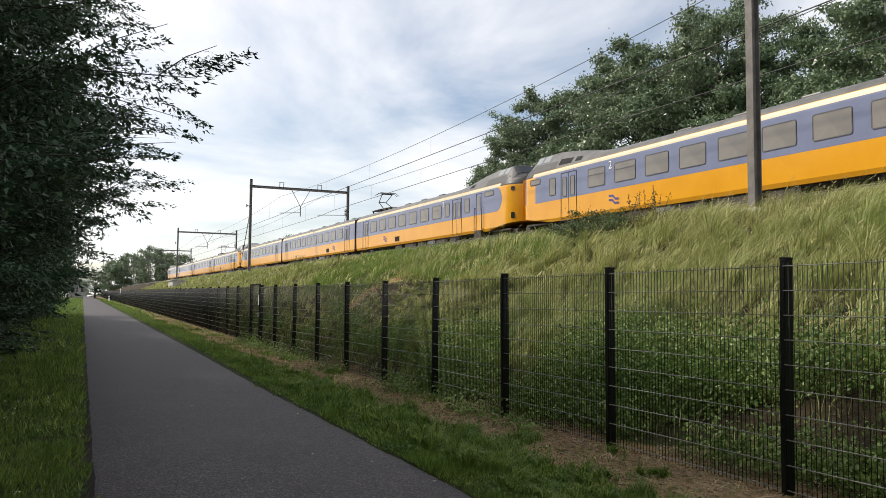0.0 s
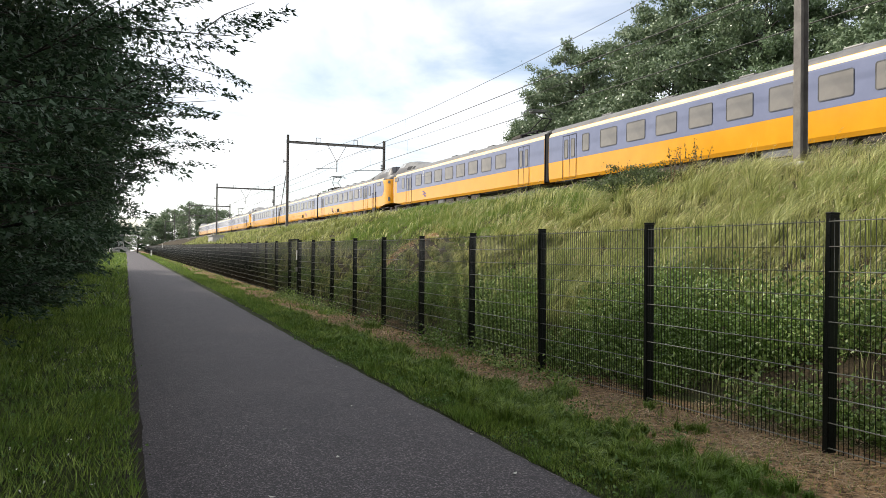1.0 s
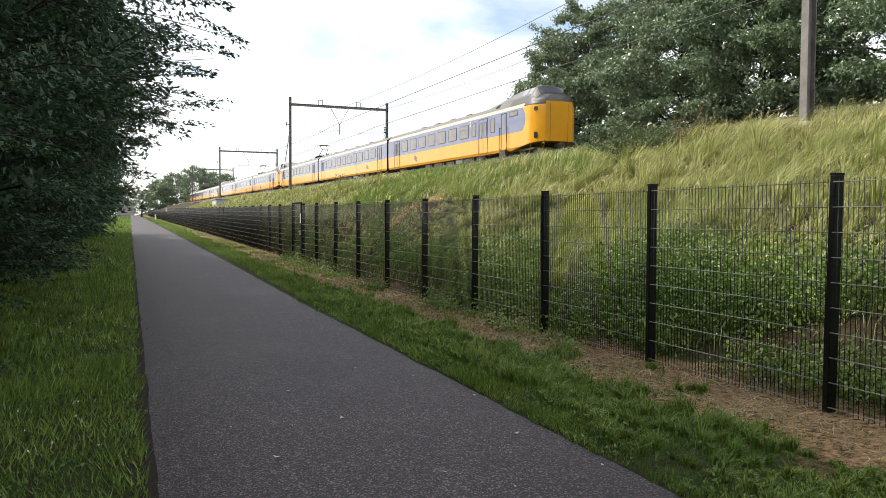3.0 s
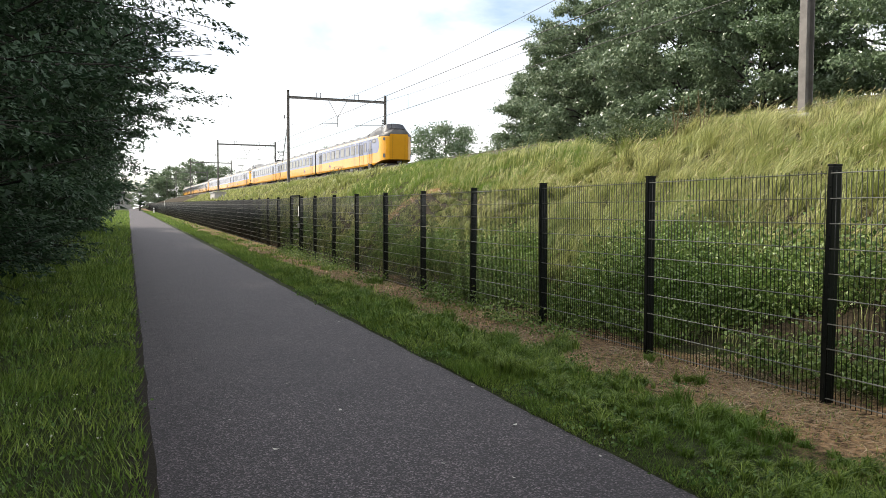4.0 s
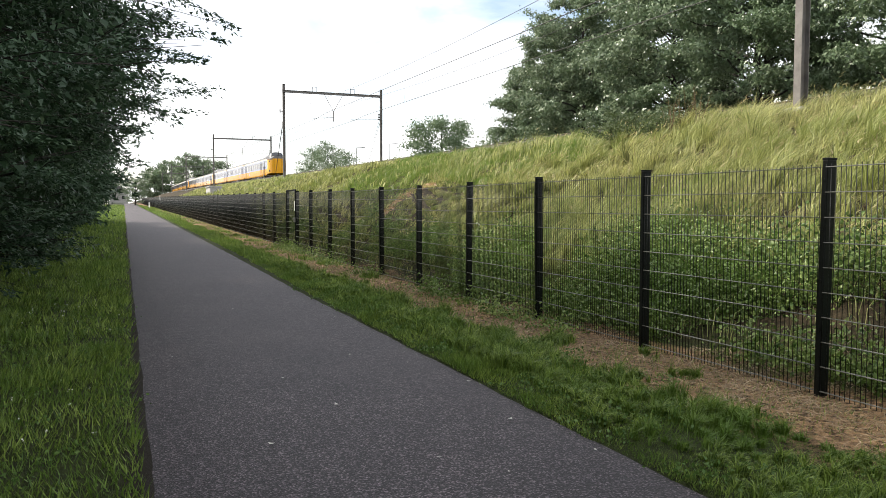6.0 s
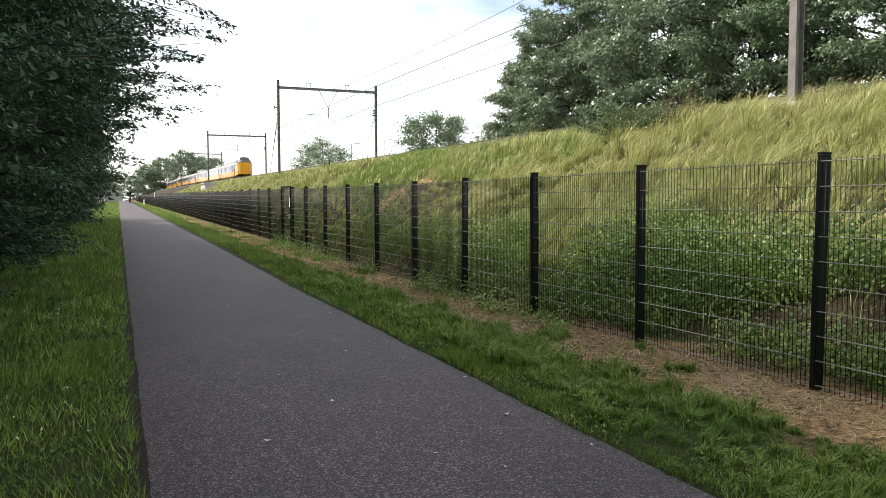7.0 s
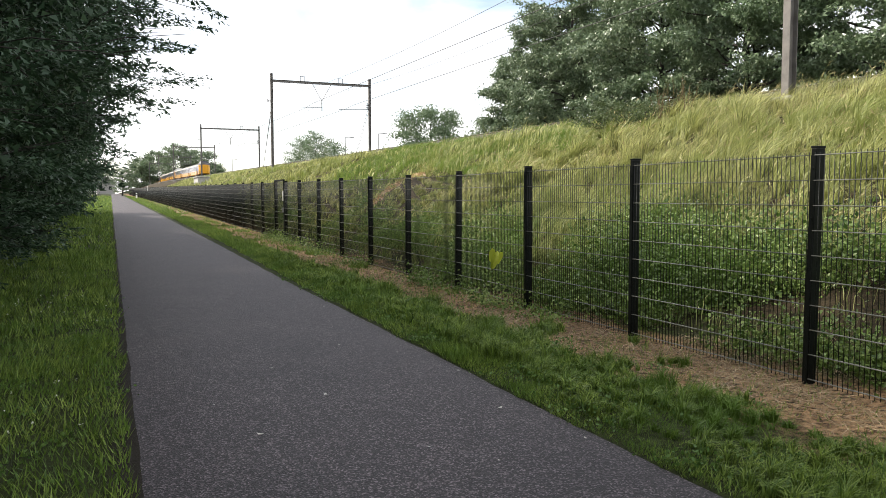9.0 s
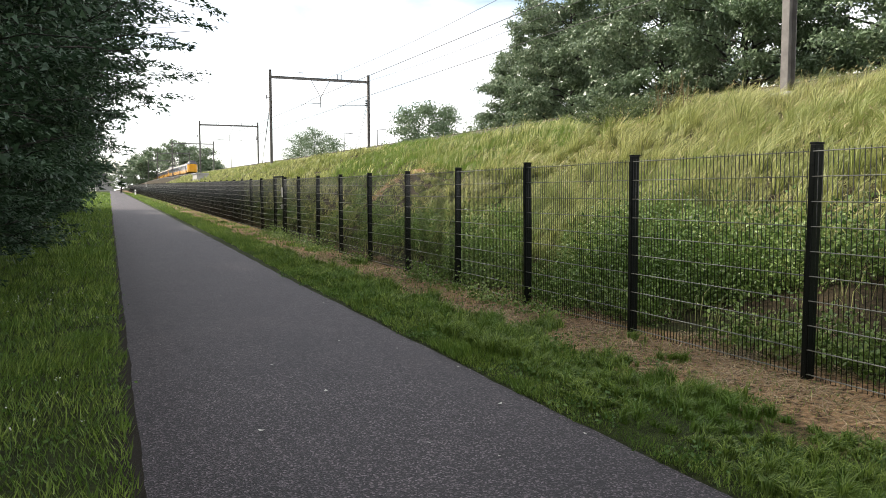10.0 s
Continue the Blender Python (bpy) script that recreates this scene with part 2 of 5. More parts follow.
def ground_material():
    """Soil and turf: turf near the path, straw litter before the fence, earth with a bare sandy patch on the bank."""
    m = bpy.data.materials.new("turf_and_soil")
    m.use_nodes = True
    n, l = m.node_tree.nodes, m.node_tree.links
    p = n["Principled BSDF"]
    p.inputs["Roughness"].default_value = 0.95
    p.inputs["Specular IOR Level"].default_value = 0.15
    g = n.new("ShaderNodeNewGeometry")
    sep = n.new("ShaderNodeSeparateXYZ")
    l.new(g.outputs["Position"], sep.inputs[0])
    fine = n.new("ShaderNodeTexNoise")
    fine.inputs["Scale"].default_value = 14
    fine.inputs["Detail"].default_value = 8
    fine.inputs["Roughness"].default_value = 0.75
    l.new(g.outputs["Position"], fine.inputs["Vector"])
    coarse = n.new("ShaderNodeTexNoise")
    coarse.inputs["Scale"].default_value = 0.9
    coarse.inputs["Detail"].default_value = 5
    l.new(g.outputs["Position"], coarse.inputs["Vector"])

    def two(c1, c2, src, lo=0.35, hi=0.68):
        r = n.new("ShaderNodeValToRGB")
        r.color_ramp.elements[0].position, r.color_ramp.elements[1].position = lo, hi
        r.color_ramp.elements[0].color, r.color_ramp.elements[1].color = rgb(c1), rgb(c2)
        l.new(src.outputs["Fac"], r.inputs[0])
        return r.outputs[0]

    turf = two((0.014, 0.018, 0.007), (0.055, 0.07, 0.02), fine)
    straw = two((0.028, 0.018, 0.010), (0.37, 0.235, 0.125), fine, 0.40, 0.62)
    bank = two((0.016, 0.014, 0.008), (0.075, 0.056, 0.032), fine)

    def band(lo, hi, soft):
        """1 between x = lo and hi, with a ragged edge."""
        wob = n.new("ShaderNodeMath")
        wob.operation = "MULTIPLY_ADD"
        wob.inputs[1].default_value = 1.6
        l.new(coarse.outputs["Fac"], wob.inputs[0])
        l.new(sep.outputs["X"], wob.inputs[2])
        res = []
        for a, b in ((lo, lo + soft), (hi, hi - soft)):
            mr = n.new("ShaderNodeMapRange")
            mr.inputs["From Min"].default_value = a + 0.8
            mr.inputs["From Max"].default_value = b + 0.8
            l.new(wob.outputs[0], mr.inputs["Value"])
            res.append(mr.outputs[0])
        mul = n.new("ShaderNodeMath")
        mul.operation = "MULTIPLY"
        l.new(res[0], mul.inputs[0])
        l.new(res[1], mul.inputs[1])
        return mul.outputs[0]

    seam = n.new("ShaderNodeMapRange")
    seam.inputs["From Min"].default_value, seam.inputs["From Max"].default_value = -0.04, 0.05
    l.new(sep.outputs["X"], seam.inputs["Value"])
    edge = n.new("ShaderNodeMixRGB")
    edge.inputs[2].default_value = (0.026, 0.022, 0.016, 1)
    inside = n.new("ShaderNodeMath")
    inside.operation = "LESS_THAN"
    inside.inputs[1].default_value = 1.0
    l.new(sep.outputs["X"], inside.inputs[0])
    both = n.new("ShaderNodeMath")
    both.operation = "MULTIPLY"
    l.new(seam.outputs[0], both.inputs[0])
    l.new(inside.outputs[0], both.inputs[1])
    l.new(both.outputs[0], edge.inputs[0])
    l.new(turf, edge.inputs[1])
    turf = edge.outputs[0]
    m1 = n.new("ShaderNodeMixRGB")
    l.new(band(4.15, 6.1, 0.25), m1.inputs[0])
    l.new(turf, m1.inputs[1])
    l.new(straw, m1.inputs[2])
    m2 = n.new("ShaderNodeMixRGB")
    l.new(band(6.3, 16.0, 0.5), m2.inputs[0])
    l.new(m1.outputs[0], m2.inputs[1])
    l.new(bank, m2.inputs[2])
    l.new(m2.outputs[0], p.inputs["Base Color"])
    bu = n.new("ShaderNodeBump")
    bu.inputs["Strength"].default_value = 0.8
    bu.inputs["Distance"].default_value = 0.05
    l.new(fine.outputs["Fac"], bu.inputs["Height"])
    l.new(bu.outputs[0], p.inputs["Normal"])
    return m


M["asphalt"] = asphalt_material()
M["ground"] = ground_material()
M["soil"] = material("bare_sandy_soil", (0.20, 0.125, 0.085), (0.44, 0.30, 0.21), 5, 0.95, bump=0.6, bump_scale=18)


# ---------------------------------------------------------------- mesh tools
def mesh_np(name, verts, faces, mat=None, smooth=False, slots=None):
    """A mesh from arrays: verts (n, 3), faces (m, k)."""
    verts = np.asarray(verts, dtype=np.float32)
    faces = np.asarray(faces, dtype=np.int32)
    k = faces.shape[1]
    me = bpy.data.meshes.new(name)
    me.vertices.add(len(verts))
    me.vertices.foreach_set("co", verts.ravel())
    me.loops.add(faces.size)
    me.loops.foreach_set("vertex_index", faces.ravel())
    me.polygons.add(len(faces))
    me.polygons.foreach_set("loop_start", np.arange(0, faces.size, k, dtype=np.int32))
    me.polygons.foreach_set("loop_total", np.full(len(faces), k, dtype=np.int32))
    if smooth:
        me.polygons.foreach_set("use_smooth", np.ones(len(faces), dtype=bool))
    if slots is not None:
        me.polygons.foreach_set("material_index", np.asarray(slots, dtype=np.int32))
    me.update(calc_edges=True)
    if mat:
        me.materials.append(mat)
    return me


def bm_mesh(name, bm, mat, smooth=False):
    me = bpy.data.meshes.new(name)
    bmesh.ops.recalc_face_normals(bm, faces=bm.faces[:])
    bm.to_mesh(me)
    bm.free()
    me.materials.append(mat)
    if smooth:
        for poly in me.polygons:
            poly.use_smooth = True
    return me


def part(name, data, parent=None, label="", m=None):
    """One mesh object under a thing or a part; a bmesh is given as (bm, material)."""
    if isinstance(data, tuple):
        data = bm_mesh(name, *data)
    ob = new(name, data)
    if parent is not None:
        ob.parent = parent
    if m is not None:
        ob.matrix_basis = m
    if label:
        ob["label"] = label
    return ob


def box(bm, cx, cy, cz, sx, sy, sz, bevel=0.0, turn=None):
    r = bmesh.ops.create_cube(bm, size=1.0)
    mat = Matrix.Translation((cx, cy, cz))
    if turn is not None:
        mat = mat @ turn
    bmesh.ops.transform(bm, matrix=mat @ Matrix.Diagonal((sx, sy, sz, 1)), verts=r["verts"])
    if bevel:
        edges = list({e for v in r["verts"] for e in v.link_edges})
        bmesh.ops.bevel(bm, geom=edges, offset=bevel, segments=2, affect="EDGES", profile=0.6)
    return bm


def bar(bm, a, b, r, sides=6, r2=None):
    """A round bar from a to b."""
    a, b = Vector(a), Vector(b)
    d = b - a
    res = bmesh.ops.create_cone(bm, cap_ends=True, segments=sides, radius1=r, radius2=r if r2 is None else r2, depth=d.length)
    m = Matrix.Translation((a + b) / 2) @ d.to_track_quat("Z", "Y").to_matrix().to_4x4()
    bmesh.ops.transform(bm, matrix=m, verts=res["verts"])
    return bm


def tube(points, radii, sides=6):
    """Verts and quads of a tapered tube along points."""
    pts = [Vector(p) for p in points]
    verts, faces = [], []
    for i, p in enumerate(pts):
        d = (pts[min(i + 1, len(pts) - 1)] - pts[max(i - 1, 0)]).normalized()
        u = d.orthogonal().normalized()
        v = d.cross(u)
        for k in range(sides):
            a = 2 * math.pi * k / sides
            verts.append(p + (u * math.cos(a) + v * math.sin(a)) * radii[i])
    for i in range(len(pts) - 1):
        for k in range(sides):
            a, b = i * sides + k, i * sides + (k + 1) % sides
            faces.append((a, b, b + sides, a + sides))
    return verts, faces


def tubes_mesh(name, items, mat, sides=6):
    verts, faces = [], []
    for pts, radii in items:
        v, f = tube(pts, radii, sides)
        off = len(verts)
        verts += v
        faces += [tuple(i + off for i in q) for q in f]
    return mesh_np(name, [tuple(v) for v in verts], faces, mat, smooth=True)


# ---------------------------------------------------------------- ground
def rise(y):
    """The whole place climbs gently ahead."""
    return 0.0075 * min(max(y - 15.0, 0.0), 285.0)


PROFILE_X = np.array([-30, -0.1, 0.12, 0.35, 2.95, 3.2, 3.45, 4.6, 5.6, 6.3, 7.0, 13.2, 14.3, 15.6, 16.6, 17.0, 23.3, 23.8, 26.5, 27.5, 35.0, 40.0])
PROFILE_Z = np.array([0.0, 0.03, 0.0, -0.06, -0.06, 0.0, 0.03, 0.03, 0.0, 0.06, 0.30, 3.25, 3.60, 3.93, 4.12, 4.40, 4.43, 4.25, 4.2, 4.0, 0.3, 0.0])


def shoulder(x):
    """Where the bank breaks off into the gully beside the gate."""
    return 26.4 + 0.65 * (x - 8.8) + 0.35 * noise.noise((x * 1.3, 4.4, 1.0))


def ground_z(x, y):
    z = float(np.interp(x, PROFILE_X, PROFILE_Z)) + rise(y)
    if 6.3 < x < 15.5:
        w = min((x - 6.3) / 1.2, 1.0, (15.5 - x) / 1.0)
        z += w * 0.28 * noise.noise((x * 0.35, y * 0.22, 3.1)) + w * 0.10 * noise.noise((x * 1.1, y * 0.9, 7.7))
        # a hollow in the bank with a bare shoulder behind it
        v = y - shoulder(x)
        if -3.0 < v < 14.0:
            across = math.exp(-((x - 9.4) / 2.3) ** 4)
            cut = min(1.0, max(0.0, v / 2.2)) ** 0.8 * min(1.0, max(0.0, (13.0 - v) / 8.0))
            z -= w * across * 1.25 * cut
            z += w * across * 0.42 * math.exp(-((v + 0.3) / 1.4) ** 2)
    elif x < -0.2 or 3.3 < x < 5.5:
        z += 0.03 * noise.noise((x * 0.9, y * 0.9, 1.3))
        if x < -2.0:
            z += 0.12 * noise.noise((x * 0.3, y * 0.3, 5.3))
    return z


def bare(x, y):
    """The worn, sandy shoulder of the bank."""
    return -0.75 < y - shoulder(x) + 0.5 * noise.noise((x, y, 4.0)) < 1.9 and 8.5 < x + 0.6 * noise.noise((x, y, 9.0)) < 11.4


def build_ground():
    xs = [-1500, -400, -120, -50] + list(np.arange(-30, -6, 2.0)) + list(np.arange(-6, 0, 0.5)) + [-0.1, 0.0, 0.06, 0.12, 0.35, 1.6, 2.95, 3.2]
    xs += list(np.arange(3.45, 16.1, 0.4)) + [16.6, 17.0, 20.0, 23.3, 23.8, 25.2, 26.5, 27.5, 31, 35, 40, 60, 120, 400, 1500]
    ys = [-300, -100, -50, -25, -12, -5] + list(np.arange(-2, 60, 0.5)) + list(np.arange(60, 150, 2.0)) + list(np.arange(150, 420, 15.0)) + [500, 800, 1500, 3000]
    verts = [(x, y, ground_z(x, y)) for y in ys for x in xs]
    nx = len(xs)
    faces = [(j * nx + i, j * nx + i + 1, (j + 1) * nx + i + 1, (j + 1) * nx + i) for j in range(len(ys) - 1) for i in range(nx - 1)]
    worn = [1 if 24 < verts[q[0]][1] < 31 and 8 < verts[q[0]][0] < 12 and bare(verts[q[0]][0], verts[q[0]][1]) else 0 for q in faces]
    ob = new("ground", mesh_np("ground", verts, faces, M["ground"], smooth=True, slots=worn))
    ob.data.materials.append(M["soil"])
    return tagged(ob, "turf verges, dry straw strip and grassed railway bank", "ground", kind="structure")


def path_left(y):
    return 0.13 + 0.035 * noise.noise((0.0, y * 1.4, 2.0)) + 0.03 * noise.noise((3.0, y * 5.0, 2.0))


def path_right(y):
    return 3.165 + 0.045 * noise.noise((5.0, y * 1.1, 2.0)) + 0.03 * noise.noise((7.0, y * 4.5, 2.0)) + min(0.25, max(0.0, (y - 6) * 0.012))


def build_path():
    """Cycle path: a slab with a slightly cambered, worn top and ragged edges."""
    ys = list(np.arange(-20, 2, 0.5)) + list(np.arange(2, 24, 0.08)) + list(np.arange(24, 60, 0.25)) + list(np.arange(60, 320, 3.0))
    verts, faces = [], []
    cols = 9
    for y in ys:
        a, b = path_left(y), path_right(y)
        for i in range(cols):
            u = i / (cols - 1)
            x = a + (b - a) * u
            edge = -0.035 if i in (0, cols - 1) else 0.0
            verts.append((x, y, 0.012 + rise(y) + 0.02 * (1 - (2 * u - 1) ** 2) + edge + 0.004 * noise.noise((x * 0.8, y * 0.8, 0))))
    for j in range(len(ys) - 1):
        for i in range(cols - 1):
            q = j * cols + i
            faces.append((q, q + 1, q + cols + 1, q + cols))
    ob = new("road", mesh_np("road", verts, faces, M["asphalt"], smooth=True))
    return tagged(ob, "worn grey asphalt cycle path in tree shade", "cycle path", kind="structure")


build_ground()
build_path()


# ---------------------------------------------------------------- fence
FENCE_X, FENCE_TOP = 5.6, 2.03
FENCE_GATE = (27.12, 28.90)
_panels = {}


def panel_mesh(width):
    """Double-rod mesh: upright rods every 5 cm between pairs of level rods every 20 cm."""
    key = round(width, 2)
    if key in _panels:
        return _panels[key]
    verts, faces = [], []

    def prism(x, y, z, sx, sy, sz):
        o = len(verts)
        for dx in (-sx, sx):
            for dy in (-sy, sy):
                for dz in (-sz, sz):
                    verts.append((x + dx / 2, y + dy / 2, z + dz / 2))
        for q in ((0, 1, 3, 2), (4, 6, 7, 5), (0, 4, 5, 1), (2, 3, 7, 6), (0, 2, 6, 4), (1, 5, 7, 3)):
            faces.append(tuple(o + i for i in q))

    inner = width - 0.06
    count = int(round(inner / 0.05))
    for i in range(count + 1):
        prism(0, -inner / 2 + inner * i / count, 1.02, 0.0063, 0.0063, 1.99)
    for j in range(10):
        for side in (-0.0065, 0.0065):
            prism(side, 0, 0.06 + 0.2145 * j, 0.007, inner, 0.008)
    # Slot 1, the level rods, takes the paler colour that holds their glint.
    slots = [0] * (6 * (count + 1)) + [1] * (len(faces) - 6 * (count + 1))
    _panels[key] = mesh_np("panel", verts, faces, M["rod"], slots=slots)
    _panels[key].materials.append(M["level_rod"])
    return _panels[key]


def rod_panel(fence, width, m):
    """A panel whose rods are parts of their own, on shared meshes."""
    inner = width - 0.06

    def rod(name, axis, length, r, mat, sides):
        bm = bmesh.new()
        for k in (-1, 1) if name == "panel" else (0,):
            a = Vector(axis) * length / 2
            bar(bm, Vector((0.0065 * k, 0, 0)) - a, Vector((0.0065 * k, 0, 0)) + a, r, sides)
        return bm_mesh(name, bm, mat, True)

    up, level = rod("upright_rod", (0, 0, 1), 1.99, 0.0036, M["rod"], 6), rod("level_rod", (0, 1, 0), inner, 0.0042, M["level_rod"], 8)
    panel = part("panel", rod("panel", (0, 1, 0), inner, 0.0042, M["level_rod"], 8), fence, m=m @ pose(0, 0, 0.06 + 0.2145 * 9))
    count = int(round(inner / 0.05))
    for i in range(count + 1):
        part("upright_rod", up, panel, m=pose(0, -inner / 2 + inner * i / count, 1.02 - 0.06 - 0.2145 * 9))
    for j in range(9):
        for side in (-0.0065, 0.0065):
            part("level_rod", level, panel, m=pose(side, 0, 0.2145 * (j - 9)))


def post_mesh():
    bm = bmesh.new()
    box(bm, 0.03, 0, 0.95, 0.10, 0.055, 2.2, 0.006)
    box(bm, 0.03, 0, 2.06, 0.108, 0.063, 0.02, 0.005)
    return bm_mesh("post", bm, M["fence"])


def clamp_mesh():
    bm = bmesh.new()
    box(bm, 0, 0, 1.0, 0.006, 0.048, 1.98, 0.001)
    for z in (0.16, 0.59, 1.02, 1.45, 1.88):
        bar(bm, (-0.008, 0, z), (0.0, 0, z), 0.012, 8)
    return bm_mesh("clamp_strip", bm, M["fence"])


def build_fence():
    rnd = random.Random(5)
    fence = tagged(new("fence"), "black-green welded double-rod mesh fence on steel posts", "fence")
    fence.location = (FENCE_X, 0, 0)
    post, clamp = post_mesh(), clamp_mesh()
    ys = [4.99 + 2.5 * k for k in range(-3, 9)] + [FENCE_GATE[0]]
    ys2 = [FENCE_GATE[1]] + [31.55 + 2.5 * k for k in range(0, 100)]
    for run in (ys, ys2):
        for i, y in enumerate(run):
            lean = pose(0, y, rise(y), rnd.uniform(-0.5, 0.5), rnd.uniform(-0.5, 0.5), rnd.uniform(-2, 2))
            if abs(y - 14.99) < 0.1:
                lean = pose(0, y, rise(y), -1.6, 0.6, 0)
            if abs(y - 4.99) < 0.1:
                lean = pose(0, y, rise(y), 0.4, 0.3, 0)
            p = part("post", post, fence, m=lean)
            if y < 45:
                part("clamp_strip", clamp, p, m=pose(-0.0235, 0, 0))
            if i + 1 < len(run):
                w = run[i + 1] - y
                at = pose(-0.012, y + w / 2, (rise(y) + rise(y + w)) / 2)
                if 2 < y < 12:
                    rod_panel(fence, w, at)
                else:
                    tagged(part("panel", panel_mesh(w), fence, m=at), kind="stuff")
    return fence


def build_gate():
    a, b = FENCE_GATE
    w, mid = b - a, (a + b) / 2
    gate = tagged(new("metal_gate"), "narrow black mesh gate with a raised top rail", "gate")
    gate.location = (FENCE_X - 0.01, mid, rise(mid))
    bm = bmesh.new()
    for s in (-1, 1):
        box(bm, 0, s * (w / 2 - 0.09), 1.07, 0.05, 0.05, 2.05, 0.004)
    for z in (0.09, 2.09):
        box(bm, 0, 0, z, 0.05, w - 0.13, 0.05, 0.004)
    part("gate_frame", (bm, M["fence"]), gate)
    part("mesh_infill", panel_mesh(w - 0.2), gate, m=pose(0, 0, 0.05))
    bm = bmesh.new()
    box(bm, -0.04, -w / 2 + 0.10, 1.05, 0.05, 0.12, 0.16, 0.006)
    bar(bm, (-0.09, -w / 2 + 0.1, 1.08), (-0.09, -w / 2 + 0.22, 1.08), 0.01, 8)
    part("lock_case", (bm, M["steel"]), gate, "steel lock case with lever")
    sign = tagged(new("sign"), "small blank white plate fixed to gate post", "sign")
    sign.location = (FENCE_X - 0.06, a, rise(a))
    bm = bmesh.new()
    box(bm, 0, 0.03, 1.55, 0.006, 0.10, 0.34, 0.001)
    part("plate", (bm, M["white"]), sign)


build_fence()
build_gate()


# ---------------------------------------------------------------- railway
MAST_XL, MAST_XR = 15.06, 25.22
TRACKS = (18.15, 22.13)
RAIL_Z = 4.60
GANTRY_Y = [-51.5, 14.25, 79.1, 145.3, 211.2, 277.0, 343.0, 409.0]


def mast(parent, x, top, base):
    """H-section mast."""
    bm = bmesh.new()
    h = top - base
    for s in (-1, 1):
        box(bm, x + s * 0.115, 0, base + h / 2, 0.018, 0.22, h, 0.003)
    box(bm, x, 0.02, base + h / 2, 0.212, 0.014, h)
    box(bm, x, 0, top + 0.01, 0.22, 0.22, 0.02)
    p = part("mast", (bm, M["mast"]), parent)
    bm = bmesh.new()
    box(bm, x, 0, base - 0.3, 0.56, 0.56, 0.6, 0.03)
    part("footing", (bm, M["concrete"]), parent, "pale concrete footing")
    return p


def build_gantry(y):
    g = tagged(new("catenary_gantry"), "brown steel portal gantry spanning two railway tracks", "gantry", "gantries over the tracks")
    r = rise(y)
    g.location = (0, y, r)
    beam = 12.55
    mast(g, MAST_XL, 13.25, 4.0)
    mast(g, MAST_XR, 13.25, 4.0)
    bm = bmesh.new()
    for dz in (-0.12, 0.12):
        box(bm, (MAST_XL + MAST_XR) / 2, 0, beam + dz, MAST_XR - MAST_XL + 0.3, 0.16, 0.014, 0.002)
    box(bm, (MAST_XL + MAST_XR) / 2, 0, beam, MAST_XR - MAST_XL + 0.3, 0.012, 0.226)
    part("crossbeam", (bm, M["mast"]), g)
    for x in TRACKS:
        bm = bmesh.new()
        for s in (-0.2, 0.2):
            bar(bm, (x + s, 0, beam + 0.12), (x + s, 0, beam + 0.55), 0.035, 8)
        box(bm, x, 0, beam + 0.58, 0.5, 0.06, 0.05)
        part("insulator_frame", (bm, M["galv"]), g, "small insulator frame on the beam")
    mid = sum(TRACKS) / 2
    bm = bmesh.new()
    bar(bm, (mid - 0.95, 0, beam - 0.1), (mid, 0, 10.75), 0.03, 6)
    bar(bm, (mid + 0.95, 0, beam - 0.1), (mid, 0, 10.75), 0.03, 6)
    bar(bm, (mid, 0, 10.85), (mid, 0, 9.75), 0.05, 8)
    part("drop_bracket", (bm, M["mast"]), g, "V-shaped hanger between the tracks")
    for x0, x1 in ((mid, TRACKS[0] - 0.2), (MAST_XR, TRACKS[1] - 0.2)):
        bm = bmesh.new()
        bar(bm, (x0, 0, 10.15), (x1, 0, 10.0), 0.03, 6)
        bar(bm, (x1 + 0.3, 0, 10.02), (x1 + 0.2, 0, 8.0 + 1.92), 0.015, 6)
        part("registration_arm", (bm, M["galv"]), g)
    bm = bmesh.new()
    for k in range(4):
        bmesh.ops.create_uvsphere(bm, u_segments=10, v_segments=6, radius=0.12, matrix=Matrix.Translation((MAST_XR - 0.25, 0, 10.2 + 0.17 * k)) @ Matrix.Diagonal((1, 1, 0.55, 1)))
    part("insulator", (bm, M["galv"]), g, "grey ribbed insulator stack")
    bm = bmesh.new()
    box(bm, MAST_XL - 0.25, 0, 10.55, 0.3, 0.08, 0.08, 0.01)
    bar(bm, (MAST_XL - 0.38, 0, 10.4), (MAST_XL - 0.38, 0, 10.75), 0.06, 8)
    part("side_insulator", (bm, M["galv"]), g)
    bm = bmesh.new()
    box(bm, MAST_XL - 0.112, 0, 6.9, 0.01, 0.10, 0.32, 0.002)
    part("mast_plate", (bm, M["black"]), g, "small dark plate on the mast")
    return g


